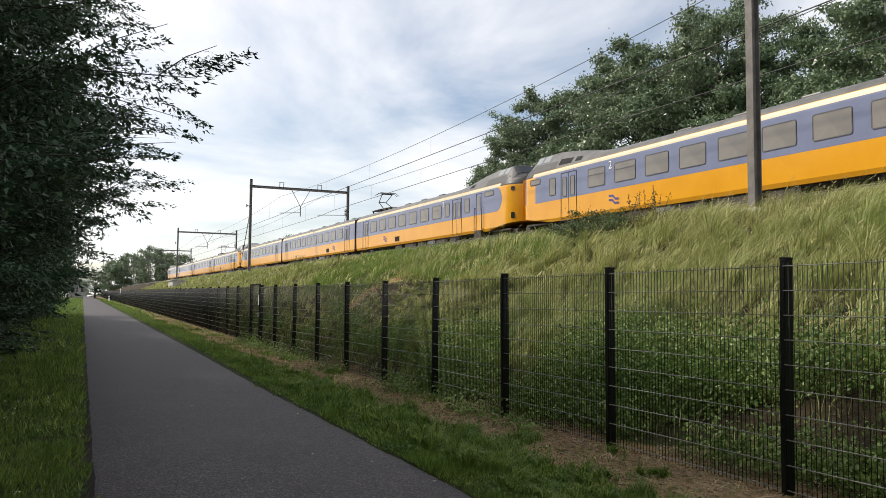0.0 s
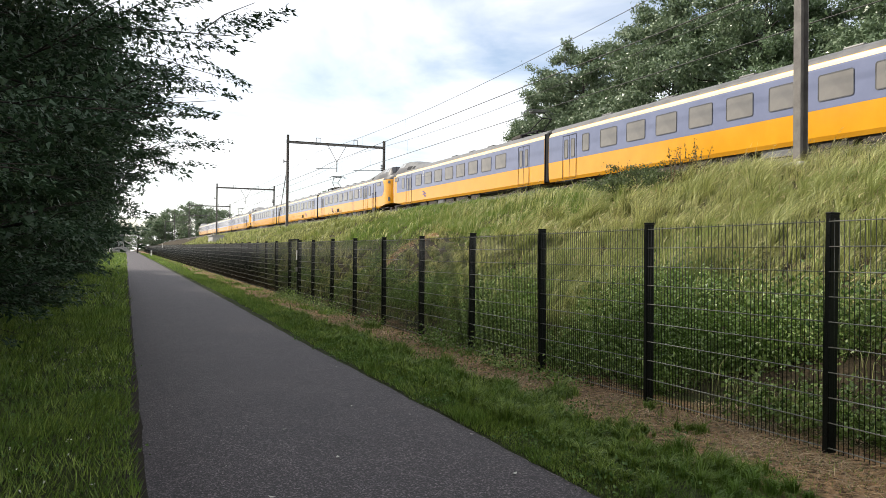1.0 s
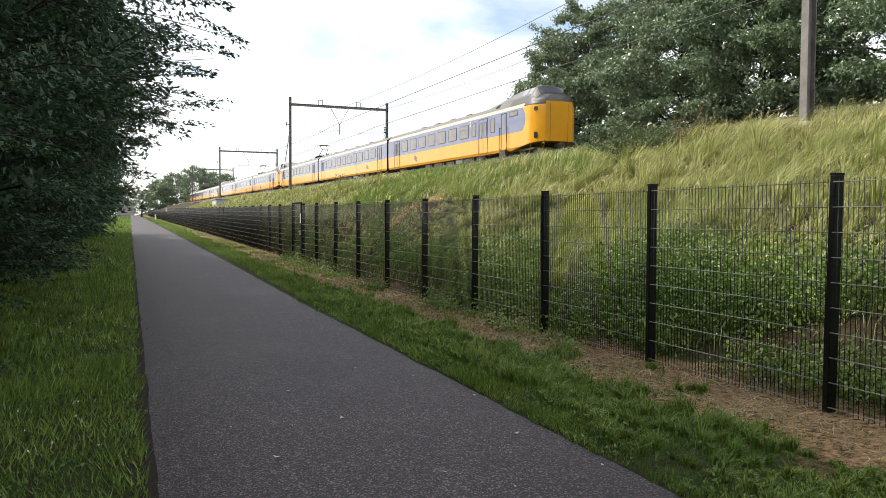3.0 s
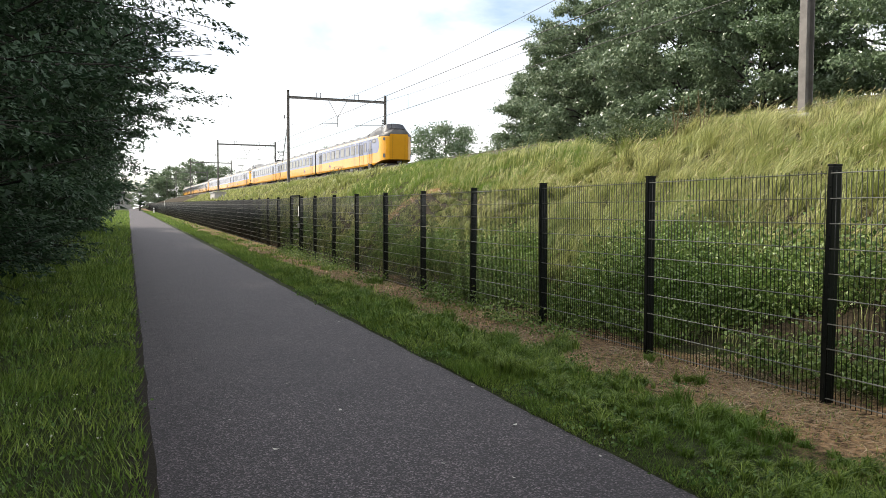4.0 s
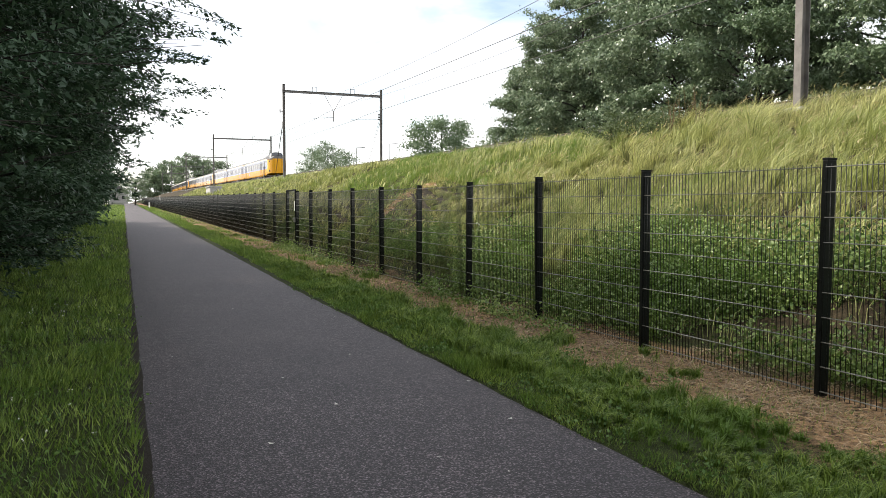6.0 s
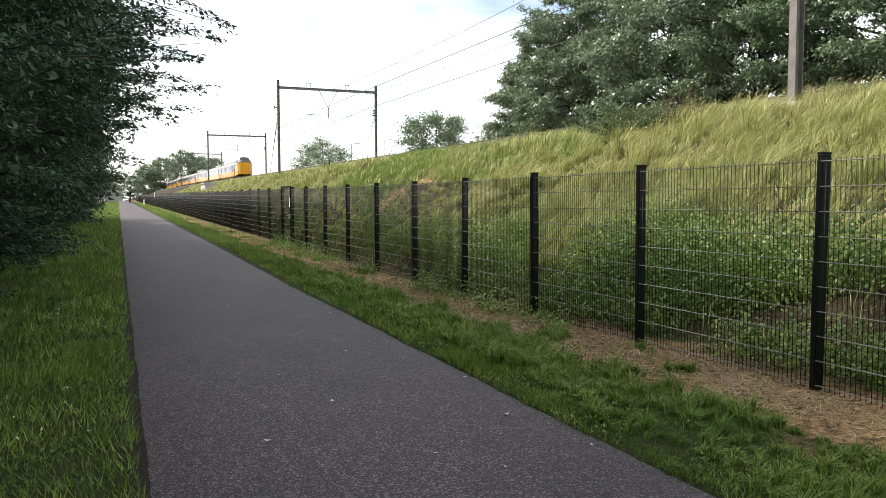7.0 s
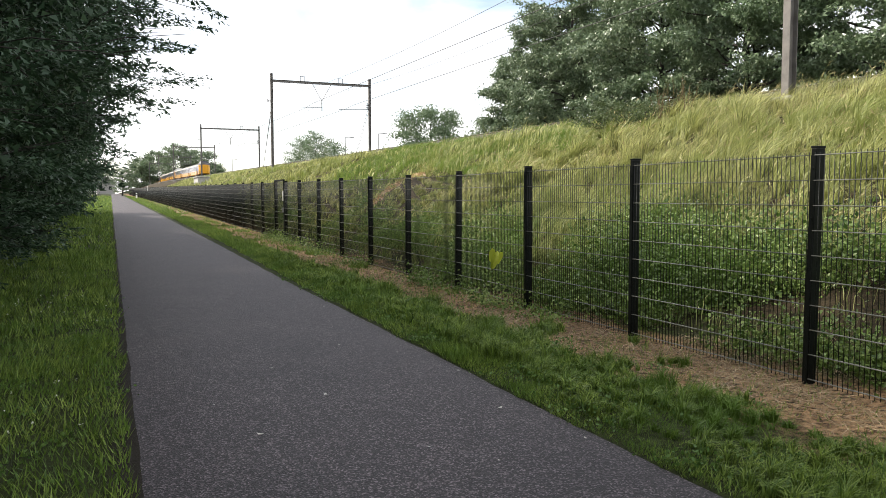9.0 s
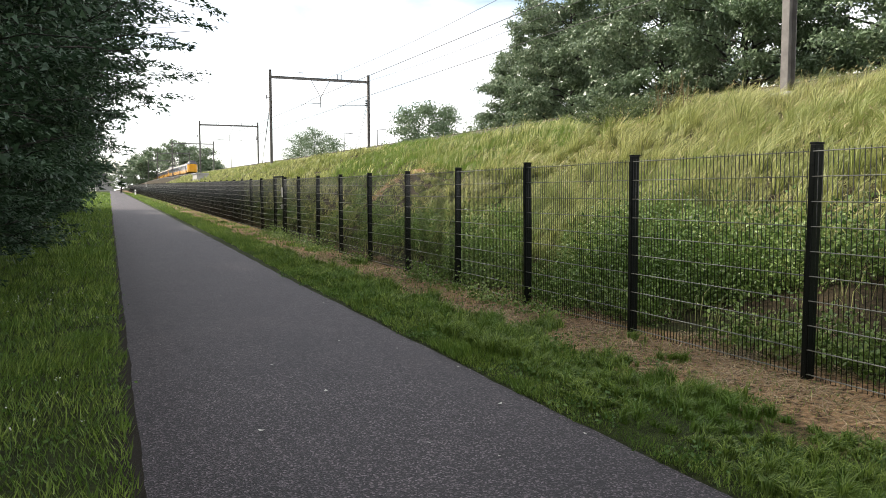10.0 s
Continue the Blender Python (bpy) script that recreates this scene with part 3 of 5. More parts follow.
def build_wires():
    """Contact wire, sagging carrier and droppers over each track."""
    for x in TRACKS:
        w = tagged(new("overhead_wire"), "dark overhead contact wire with sagging carrier and droppers", "overhead wire", "overhead wires")
        cont, carr, drop = [], [], []
        for a, b in zip(GANTRY_Y[:-1], GANTRY_Y[1:]):
            for i in range(12):
                u = i / 12
                y = a + (b - a) * u
                r = rise(y)
                cont.append((x + 0.2 * (1 - 2 * u), y, 9.96 + r))
                zc = 11.75 - 0.8 * 4 * u * (1 - u)
                carr.append((x, y, zc + r))
                if i % 2 == 1:
                    drop.append((((x, y, zc + r), (x, y, 9.96 + r)), (0.006, 0.006)))
        part("contact_wire", tubes_mesh("contact_wire", [(cont, [0.021] * len(cont))], M["wire"], 5), w)
        part("carrier", tubes_mesh("carrier", [(carr, [0.014] * len(carr))], M["wire"], 5), w)
        tagged(part("droppers", tubes_mesh("droppers", drop, M["wire"], 4), w), kind="stuff")
    for y, x in ((79.3, MAST_XL), (79.3, MAST_XR)):
        f = new("guy_wire", tubes_mesh("guy_wire", [(((x + 0.1, y, 10.9 + rise(y)), (x + 0.7, y + 9, 4.2 + rise(y))), (0.022, 0.022)), (((x + 0.1, y, 10.4 + rise(y)), (x + 0.55, y + 8.2, 4.2 + rise(y))), (0.022, 0.022))], M["wire"], 5))
        tagged(f, "pair of slanting steel guy wires at the mast", "guy wire")


def build_track():
    prof = [(-0.075, 0), (0.075, 0), (0.075, 0.02), (0.012, 0.035), (0.012, 0.12), (0.036, 0.13), (0.036, 0.165), (-0.036, 0.165), (-0.036, 0.13), (-0.012, 0.12), (-0.012, 0.035), (-0.075, 0.02)]
    ys = [-80, 15] + list(range(30, 480, 30))
    for x in TRACKS:
        for s in (-0.75, 0.75):
            verts, faces = [], []
            for y in ys:
                verts += [(x + s + px, y, RAIL_Z - 0.165 + pz + rise(y)) for px, pz in prof]
            k = len(prof)
            for j in range(len(ys) - 1):
                for i in range(k):
                    faces.append((j * k + i, j * k + (i + 1) % k, (j + 1) * k + (i + 1) % k, (j + 1) * k + i))
            tagged(new("rail", mesh_np("rail", verts, faces, M["rail_steel"])), "worn steel rail on concrete sleepers", "rail", "rails")
        verts, faces = [], []
        for i in range(0, 800):
            y = -80 + i * 0.6
            o = len(verts)
            for dx in (-1.25, 1.25):
                for dy in (-0.13, 0.13):
                    for dz in (-0.16, 0.0):
                        verts.append((x + dx, y + dy, RAIL_Z - 0.166 + dz + rise(y)))
            for q in ((0, 1, 3, 2), (4, 6, 7, 5), (0, 4, 5, 1), (2, 3, 7, 6), (0, 2, 6, 4), (1, 5, 7, 3)):
                faces.append(tuple(o + j for j in q))
        tagged(new("sleepers", mesh_np("sleepers", verts, faces, M["concrete"])), "row of grey concrete sleepers in ballast", "sleepers", kind="stuff")
    verts, faces = [], []
    ys = [-80, 15] + list(range(30, 480, 10))
    for y in ys:
        for px, pz in ((16.2, 4.1), (16.75, 4.40), (19.0, 4.41), (21.0, 4.41), (23.5, 4.40), (24.1, 4.1)):
            verts.append((px, y, pz + 0.05 + rise(y)))
    for j in range(len(ys) - 1):
        for i in range(5):
            faces.append((j * 6 + i, j * 6 + i + 1, (j + 1) * 6 + i + 1, (j + 1) * 6 + i))
    tagged(new("ballast", mesh_np("ballast", verts, faces, M["ballast"], True)), "grey-brown crushed stone ballast bed", "ballast", kind="structure")


for gy in GANTRY_Y:
    build_gantry(gy)
build_wires()
build_track()


# ---------------------------------------------------------------- trees
def leaves_mesh(name, centres, size, mat, droop=0.4, seed=0, slender=0.55, dirs=None, plain=False):
    """Folded leaf blades, one island a leaf; dirs lays them flat along given directions, plain ones are one triangle."""
    rs = np.random.RandomState(seed)
    n = len(centres)
    c = np.asarray(centres, dtype=np.float64)
    if dirs is None:
        d = rs.normal(size=(n, 3))
        d[:, 2] -= droop
        u = rs.normal(size=(n, 3))
    else:
        d = np.asarray(dirs) + rs.normal(size=(n, 3)) * 0.3
        u = np.array([[0, 0, 1.0]]) + rs.normal(size=(n, 3)) * 0.8
    d /= np.linalg.norm(d, axis=1)[:, None] + 1e-9
    s = np.cross(d, u)
    s /= np.linalg.norm(s, axis=1)[:, None] + 1e-9
    nrm = np.cross(d, s)
    ln = (np.asarray(size) * (0.6 + 0.8 * rs.rand(n)))[:, None]
    if plain:
        v = np.empty((n, 3, 3))
        v[:, 0] = c + s * ln * slender * 0.55
        v[:, 1] = c + d * ln + nrm * ln * 0.1
        v[:, 2] = c - s * ln * slender * 0.55 + d * ln * 0.25
        return mesh_np(name, v.reshape(-1, 3), np.arange(n * 3).reshape(n, 3), mat)
    v = np.empty((n, 4, 3))
    v[:, 0] = c
    v[:, 1] = c + d * ln * 0.5 + s * ln * slender * 0.5 + nrm * ln * 0.12
    v[:, 2] = c + d * ln
    v[:, 3] = c + d * ln * 0.5 - s * ln * slender * 0.5 + nrm * ln * 0.12
    f = np.arange(n * 4).reshape(n, 4)
    tri = np.concatenate([f[:, [0, 1, 2]], f[:, [0, 2, 3]]])
    return mesh_np(name, v.reshape(-1, 3), tri, mat)


def grow_tree(name, base, height, radius, n_leaves, leaf, mat, seed, low=0.15, trunk_r=0.18, limbs=26, flat=0.25, spread=0.35, reach=None, label="", category="tree", group="", sides=5, top_narrow=0.5, limit=None, twig_n=7, spray=False, inner=0, plain=False):
    """A tapered trunk, limbs and twigs, and a crown of single leaves along the twigs."""
    rnd = random.Random(seed)
    rs = np.random.RandomState(seed)
    tree = tagged(new(name), label, category, group)
    tree.location = base
    pts, rad = [], []
    steps = 7
    x = y = 0.0
    for i in range(steps + 1):
        u = i / steps
        pts.append(Vector((x, y, u * height * 0.93 - 0.15)))
        rad.append(trunk_r * (1 - u) ** 0.8 + 0.015)
        x += rnd.uniform(-0.12, 0.12) * height / 9
        y += rnd.uniform(-0.12, 0.12) * height / 9
    wood = [(pts, rad)]
    twigs = []
    for k in range(limbs):
        u = low + (0.96 - low) * (k + rnd.random()) / limbs
        at = u * steps
        i = min(int(at), steps - 1)
        p0 = pts[i].lerp(pts[i + 1], at - i)
        ang = k * 2.399 + rnd.uniform(-0.5, 0.5)
        prof = math.sin(math.pi * min(1.0, max(0.05, (u - low * 0.5) / (1.05 - low * 0.5))) ** 0.8) ** top_narrow
        ln = radius * prof * rnd.uniform(0.75, 1.15)
        if reach is not None:
            ln *= 1 + reach[2] * max(0.0, math.cos(ang - math.atan2(reach[1], reach[0])))
        d = Vector((math.cos(ang), math.sin(ang), flat + rnd.uniform(-0.15, 0.3)))
        if limit is not None:
            for _ in range(12):
                if all(base[0] + p0.x + d.x * ln * v + 0.3 <= limit(p0.z + d.z * (1 - 0.45 * v) * ln * v) for v in (0.5, 0.75, 1.0)):
                    break
                ln *= 0.9
        limb = [p0]
        for j in range(1, 5):
            v = j / 4
            limb.append(p0 + Vector((d.x, d.y, d.z * (1 - 0.45 * v))) * ln * v + Vector((rnd.uniform(-1, 1), rnd.uniform(-1, 1), rnd.uniform(-1, 1))) * 0.06 * ln)
        r0 = max(0.012, rad[i] * (0.22 if spray else 0.42))
        grown = limb
        if limit is not None:
            grown = list(itertools.takewhile(lambda p: base[0] + p.x <= limit(p.z) - 0.2, limb))
        if len(grown) > 1:
            wood.append((grown, [r0 * (1 - 0.85 * j / 4) for j in range(len(grown))]))
        for q in range(twig_n):
            v = 0.25 + 0.75 * (q + rnd.random()) / twig_n
            jj = min(int(v * 4), 3)
            b = limb[jj].lerp(limb[jj + 1], v * 4 - jj)
            a2 = ang + rnd.choice((-1, 1)) * rnd.uniform(0.3, 1.2)
            l2 = ln * rnd.uniform(0.2, 0.42) * (1.15 - 0.5 * v) + 0.15
            e = b + Vector((math.cos(a2), math.sin(a2), rnd.uniform(-0.25, 0.4))) * l2
            if spray:
                if limit is None or base[0] + e.x + 0.3 <= limit(e.z):
                    wood.append(([b, b.lerp(e, 0.5) + Vector((0, 0, 0.04 * l2)), e], [0.009, 0.006, 0.003]))
            twigs.append((b, e))
        twigs.append((limb[3], limb[4]))
    part("trunk", tubes_mesh("trunk", wood, M["bark"], 4 if n_leaves < 50000 else 5), tree)
    a = np.array([tuple(t[0]) for t in twigs])
    b = np.array([tuple(t[1]) for t in twigs])
    weight = np.linalg.norm(b - a, axis=1) ** 0.8
    idx = rs.choice(len(twigs), size=n_leaves, p=weight / weight.sum())
    dirs = None
    if spray:
        # flat fans of leaves on both sides of each twig, drooping at the tip
        t = b[idx] - a[idx]
        long = np.linalg.norm(t, axis=1)[:, None] + 1e-6
        t /= long
        across = np.cross(t, np.array([[0, 0, 1.0]]))
        f = rs.rand(n_leaves, 1)
        half = (0.05 + 0.17 * (1 - f) ** 0.7) * np.minimum(1.0, long)
        q = rs.uniform(-1, 1, size=(n_leaves, 1))
        c = a[idx] + t * long * f + across * q * half
        c[:, 2] -= (0.10 * long * f ** 2 + 0.25 * np.abs(q) * half)[:, 0]
        c += rs.normal(size=(n_leaves, 3)) * np.array([0.03, 0.03, 0.03])
        dirs = t * 0.8 + across * np.sign(q) * 0.7 + np.array([[0, 0, -0.2]])
    else:
        f = 1.08 - rs.rand(n_leaves, 1) ** 1.3
        c = a[idx] + (b[idx] - a[idx]) * f
        c += rs.normal(size=(n_leaves, 3)) * np.array([1, 1, 0.7]) * spread * (0.35 + 0.65 * rs.rand(n_leaves, 1))
    if limit is not None:
        top = np.array([limit(z) for z in c[:, 2]])
        keep = base[0] + c[:, 0] <= top + rs.normal(size=len(c)) * 0.12
        c = c[keep]
        dirs = dirs[keep] if dirs is not None else None
    part("crown", leaves_mesh("crown", c, leaf, mat, seed=seed, dirs=dirs, plain=plain, slender=0.42 if spray else 0.55), tree)
    if inner:
        idx = rs.choice(len(twigs), size=inner, p=weight / weight.sum())
        c = a[idx] + (b[idx] - a[idx]) * rs.rand(inner, 1) * 0.7 + rs.normal(size=(inner, 3)) * 0.22
        if limit is not None:
            top = np.array([limit(z) for z in c[:, 2]])
            c = c[base[0] + c[:, 0] <= top - 0.75 - 0.4 * rs.rand(inner)]
        part("inner_crown", leaves_mesh("inner_crown", c, leaf * 1.4, mat, seed=seed + 7, plain=True), tree)
    return tree


def left_trees():
    out = []
    spots = [(-5.2, -9, 11.5, 3.4), (-5.4, -3, 11.5, 3.3), (-5.2, 3.0, 12.0, 3.6), (-4.9, 7.5, 12.5, 4.2), (-4.3, 12.0, 12.0, 5.4), (-4.2, 16.5, 12.0, 4.9), (-4.3, 22.0, 12.4, 4.8), (-4.4, 28.0, 12.0, 4.8), (-4.4, 35.0, 11.8, 4.8), (-4.6, 43.0, 10.5, 4.7), (-4.8, 52.0, 9.5, 4.6), (-5.2, 62.0, 8.5, 4.4)]
    for i, (x, y, h, r) in enumerate(spots):
        n = {7.5: 130000, 12.0: 210000, 16.5: 110000, 22.0: 60000}.get(y, 40000 if 0 < y < 5 else 18000 if 3 < y < 40 else 9000)
        near = 5 < y < 25
        edge = (lambda z: min(-1.9 + 0.3 * (z - 1.0), -1.3)) if y < 5 else (lambda z: min(-0.65 + 0.85 * (z - 1.0), 1.7)) if y < 14 else (lambda z: min(-0.55 + 0.45 * (z - 0.9), 0.75))
        out.append(grow_tree("roadside_tree", (x, y, rise(y)), h, r, n, (0.05 if y < 9 else 0.07 if y < 14 else 0.10) if near else 0.15 if y > 5 else 0.11 if y > 0 else 0.3, M["hedge_leaf"], 20 + i, low=0.07, limbs=76 if near else 60, flat=0.12, spread=0.22, reach=(1, 0, 0.15), limit=edge, twig_n=11 if near else 8, spray=near, inner=(60000 if y < 9 else 34000) if near else 6000, plain=True, label="dark leafy roadside tree overhanging the cycle path", group="trees along the path", top_narrow=0.4))
    for i in range(12):
        y = -8 + 6.2 * i
        out.append(grow_tree("shade_tree", (-8.6 - (i % 3), y, rise(y)), 13.0 + (i % 2), 4.6, 8000, 0.55, M["hedge_leaf"], 300 + i, low=0.08, limbs=28, flat=0.3, spread=0.4, plain=True, label="dark leafy tree in the wood behind the path", group="trees of the roadside wood"))
    for i in range(16):
        y = 2 + 4.4 * i
        out.append(grow_tree("shrub", ((-4.4 if y < 26 else -3.4) - 0.5 * (i % 2), y, rise(y)), 3.2, 2.1 if y < 26 else 2.5, 4200 if y < 30 else 2200, 0.12 if y < 30 else 0.19, M["hedge_leaf"], 340 + i, low=0.05, trunk_r=0.06, limbs=18, flat=0.5, spread=0.25, label="dense dark shrub under the roadside trees", category="shrub", group="shrubs under the trees"))
    return out


def right_trees():
    out = []
    spots = [(36, 2, 17.5, 5.5), (34, 10, 17.5, 5.5), (38, 17, 18.5, 5.5), (34, 23, 17, 5.2), (38, 29, 18.5, 5.5), (33.5, 35, 19.5, 5.5), (38, 38, 22.5, 5.8), (34, 43, 20.5, 5.5), (37, 49, 22, 5.5), (34, 53.5, 20, 5.0), (35, 59, 18.5, 4.8), (35.5, 63, 15.5, 3.8)]
    for i, (x, y, h, r) in enumerate(spots):
        out.append(grow_tree("poplar_tree", (x, y, rise(y)), h, r, 62000 if y > 20 else 5000, 0.2, M["tree_leaf"], 60 + i, low=0.08, trunk_r=0.3, limbs=60, flat=0.45, spread=0.34, twig_n=8, plain=True, inner=9000 if y > 20 else 0, label="tall wind-blown green broadleaf tree behind the railway", group="trees behind the railway", top_narrow=0.6))
    for i, (x, y, h, r, n) in enumerate([(32.3, 80, 11.0, 4.0, 7000), (36, 159, 13.0, 3.4, 3000), (36, 147, 13.8, 3.2, 3000), (36, 133, 11.2, 2.6, 2200), (36, 121, 8.4, 1.6, 900), (31.5, 65.5, 8.4, 1.7, 1500)]):
        out.append(grow_tree("small_tree", (x, y, rise(y)), h, r, n * 3, 0.24, M["tree_leaf"], 90 + i, low=0.2, trunk_r=0.14, limbs=34, flat=0.5, spread=0.6, plain=True, label="small rounded green tree behind the embankment", group="small trees behind the railway"))
    for i, (x, y, h, r, n) in enumerate([(30, 380, 24, 9, 5000), (38, 375, 21, 8, 4500), (21, 400, 22, 8, 4500), (13.5, 390, 17, 6, 4000), (46, 395, 16, 7, 3500), (2.9, 222, 7.9, 3.0, 4500), (-14, 300, 13, 7, 4000), (-30, 320, 14, 8, 3500), (-6, 330, 11, 6, 3000)]):
        out.append(grow_tree("distant_tree", (x, y, rise(y)), h, r, n * 2, 0.24 if y < 250 else 0.75, M["tree_leaf"], 120 + i, low=0.12, trunk_r=0.3, limbs=34, flat=0.4, plain=True, spread=0.3 if y < 250 else 1.0, label="hazy green tree in the distance beside the line", group="distant trees"))
    return out


LEFT_TREES = left_trees()
RIGHT_TREES = right_trees()


# ---------------------------------------------------------------- grass
WIND = np.array([0.45, -0.30, -0.04])


def drift(points, scale, seed):
    return np.array([noise.noise((p[0] * scale, p[1] * scale, seed)) for p in points])


def blades(name, roots, length, width, lean, mat, seed, jitter=0.4, upright=1.0, clump=1.0, simple=False, heads=None, tussock=0.0):
    """Curved blades bent by the wind in coherent drifts; simple ones are a single triangle. heads: material of seed heads."""
    rs = np.random.RandomState(seed)
    r = np.asarray(roots, dtype=np.float64)
    n = len(r)
    fan, tall = np.zeros((n, 2)), np.ones(n)
    if tussock:
        # blades gather in tussocks and fan out from them
        cell = np.floor(r[:, :2] / tussock)
        h1 = np.modf(np.abs(np.sin(cell[:, 0] * 12.9898 + cell[:, 1] * 78.233) * 43758.5453))[0]
        h2 = np.modf(np.abs(np.sin(cell[:, 0] * 39.346 + cell[:, 1] * 11.135) * 24634.6345))[0]
        mid = (cell + 0.2 + 0.6 * np.stack([h1, h2], 1)) * tussock
        fan = (r[:, :2] - mid) / tussock
        moved = (mid - r[:, :2]) * 0.5
        r[:, :2] += moved
        r[:, 2] += np.where((r[:, 0] > 7.0) & (r[:, 0] < 13.2), moved[:, 0] * 0.476, 0.0)
        tall = (0.62 + 0.65 * np.modf(h1 * 7.3)[0]) * (1.12 - 0.5 * np.linalg.norm(fan, axis=1))
    before = r[:, 1] - (26.4 + 0.65 * (r[:, 0] - 8.8))
    tall = np.where((before > -5.5) & (before < 3.0) & (r[:, 0] > 7.6) & (r[:, 0] < 11.3), 0.42, 1.0) * tall
    crest = tall * np.interp(r[:, 0], [12.8, 15.0, 16.5], [1.0, 0.78, 0.72])
    d1, d2, d3 = drift(r, 1.1, 3.3), drift(r, 1.7, 9.1), drift(r, 0.8, 14.2)
    ln = (length * (0.6 + 0.7 * rs.rand(n)) * (1 + 0.75 * clump * d1) * crest)[:, None]
    ang = rs.rand(n) * 2 * np.pi
    side = np.stack([np.cos(ang), np.sin(ang), np.zeros(n)], 1)
    bend = np.asarray(lean)[None, :] * (0.7 + 0.6 * rs.rand(n, 1) + 1.1 * clump * d2[:, None])
    bend[:, 0] += clump * 0.7 * d3
    bend[:, 1] += clump * 0.7 * d2
    bend[:, :2] += fan * 0.9
    bend += rs.normal(size=(n, 3)) * jitter * np.array([1, 1, 0.15])
    bend[:, 2] = np.minimum(bend[:, 2], 0.0)
    upv = np.array([0, 0, upright])[None, :]
    w = (width * (0.6 + 0.8 * rs.rand(n)))[:, None]
    p1 = r + (upv + bend * 0.25) * ln * 0.5
    dd = upv * 0.55 + bend * 1.0
    dd /= np.linalg.norm(dd, axis=1)[:, None] + 1e-6
    p2 = p1 + dd * ln * 0.5
    if simple:
        v = np.empty((n, 3, 3))
        v[:, 0], v[:, 1], v[:, 2] = r - side * w * 0.6, r + side * w * 0.6, (p1 + p2) / 2 + dd * ln * 0.2
        return mesh_np(name, v.reshape(-1, 3), np.arange(n * 3).reshape(n, 3), mat)
    v = np.empty((n, 5, 3))
    v[:, 0], v[:, 1] = r - side * w * 0.5, r + side * w * 0.5
    v[:, 2], v[:, 3], v[:, 4] = p1 + side * w * 0.4, p1 - side * w * 0.4, p2
    b = (np.arange(n) * 5)[:, None]
    tri = np.concatenate([b + np.array([[0, 1, 2]]), b + np.array([[0, 2, 3]]), b + np.array([[3, 2, 4]])])
    if heads is not None:
        pick = np.arange(n)[rs.rand(n) < heads[1]]
        droop = dd[pick] + np.array([0.25, -0.15, -0.45])
        droop /= np.linalg.norm(droop, axis=1)[:, None]
        c, s, hl = p2[pick] - dd[pick] * 0.03, side[pick], 0.10 + 0.08 * rs.rand(len(pick), 1)
        q = np.empty((len(pick), 4, 3))
        q[:, 0], q[:, 2] = c, c + droop * hl
        q[:, 1], q[:, 3] = c + droop * hl * 0.45 + s * w[pick] * 0.85, c + droop * hl * 0.45 - s * w[pick] * 0.85
        f = np.arange(len(pick) * 4).reshape(-1, 4)
        seed_ob = new("seed_heads", mesh_np("seed_heads", q.reshape(-1, 3), np.concatenate([f[:, [0, 1, 2]], f[:, [0, 2, 3]]]), heads[0]))
        tagged(seed_ob, "pale drooping seed heads of the tall grass", "seed heads", kind="stuff")
    return mesh_np(name, v.reshape(-1, 3), tri, mat)


def scatter(x0, x1, y0, y1, count, seed, keep=None):
    """Points on the ground within a stretch of the plan."""
    rs = np.random.RandomState(seed)
    out = []
    tries = 0
    while len(out) < count and tries < count * 5:
        tries += 1
        x, y = x0 + (x1 - x0) * rs.rand(), y0 + (y1 - y0) * rs.rand()
        if keep is not None and not keep(x, y, rs.rand()):
            continue
        out.append((x, y, ground_z(x, y) - 0.015))
    return np.array(out)


def mown_part(x, y):
    return 21.0 < y + 1.5 * noise.noise((x * 0.6, y * 0.6, 8.0)) < 45 and x > 10.9 + 1.2 * noise.noise((y * 0.3, x * 0.2, 2))


def stuff(name, mesh, label, category):
    return tagged(new(name, mesh), label, category, kind="stuff")


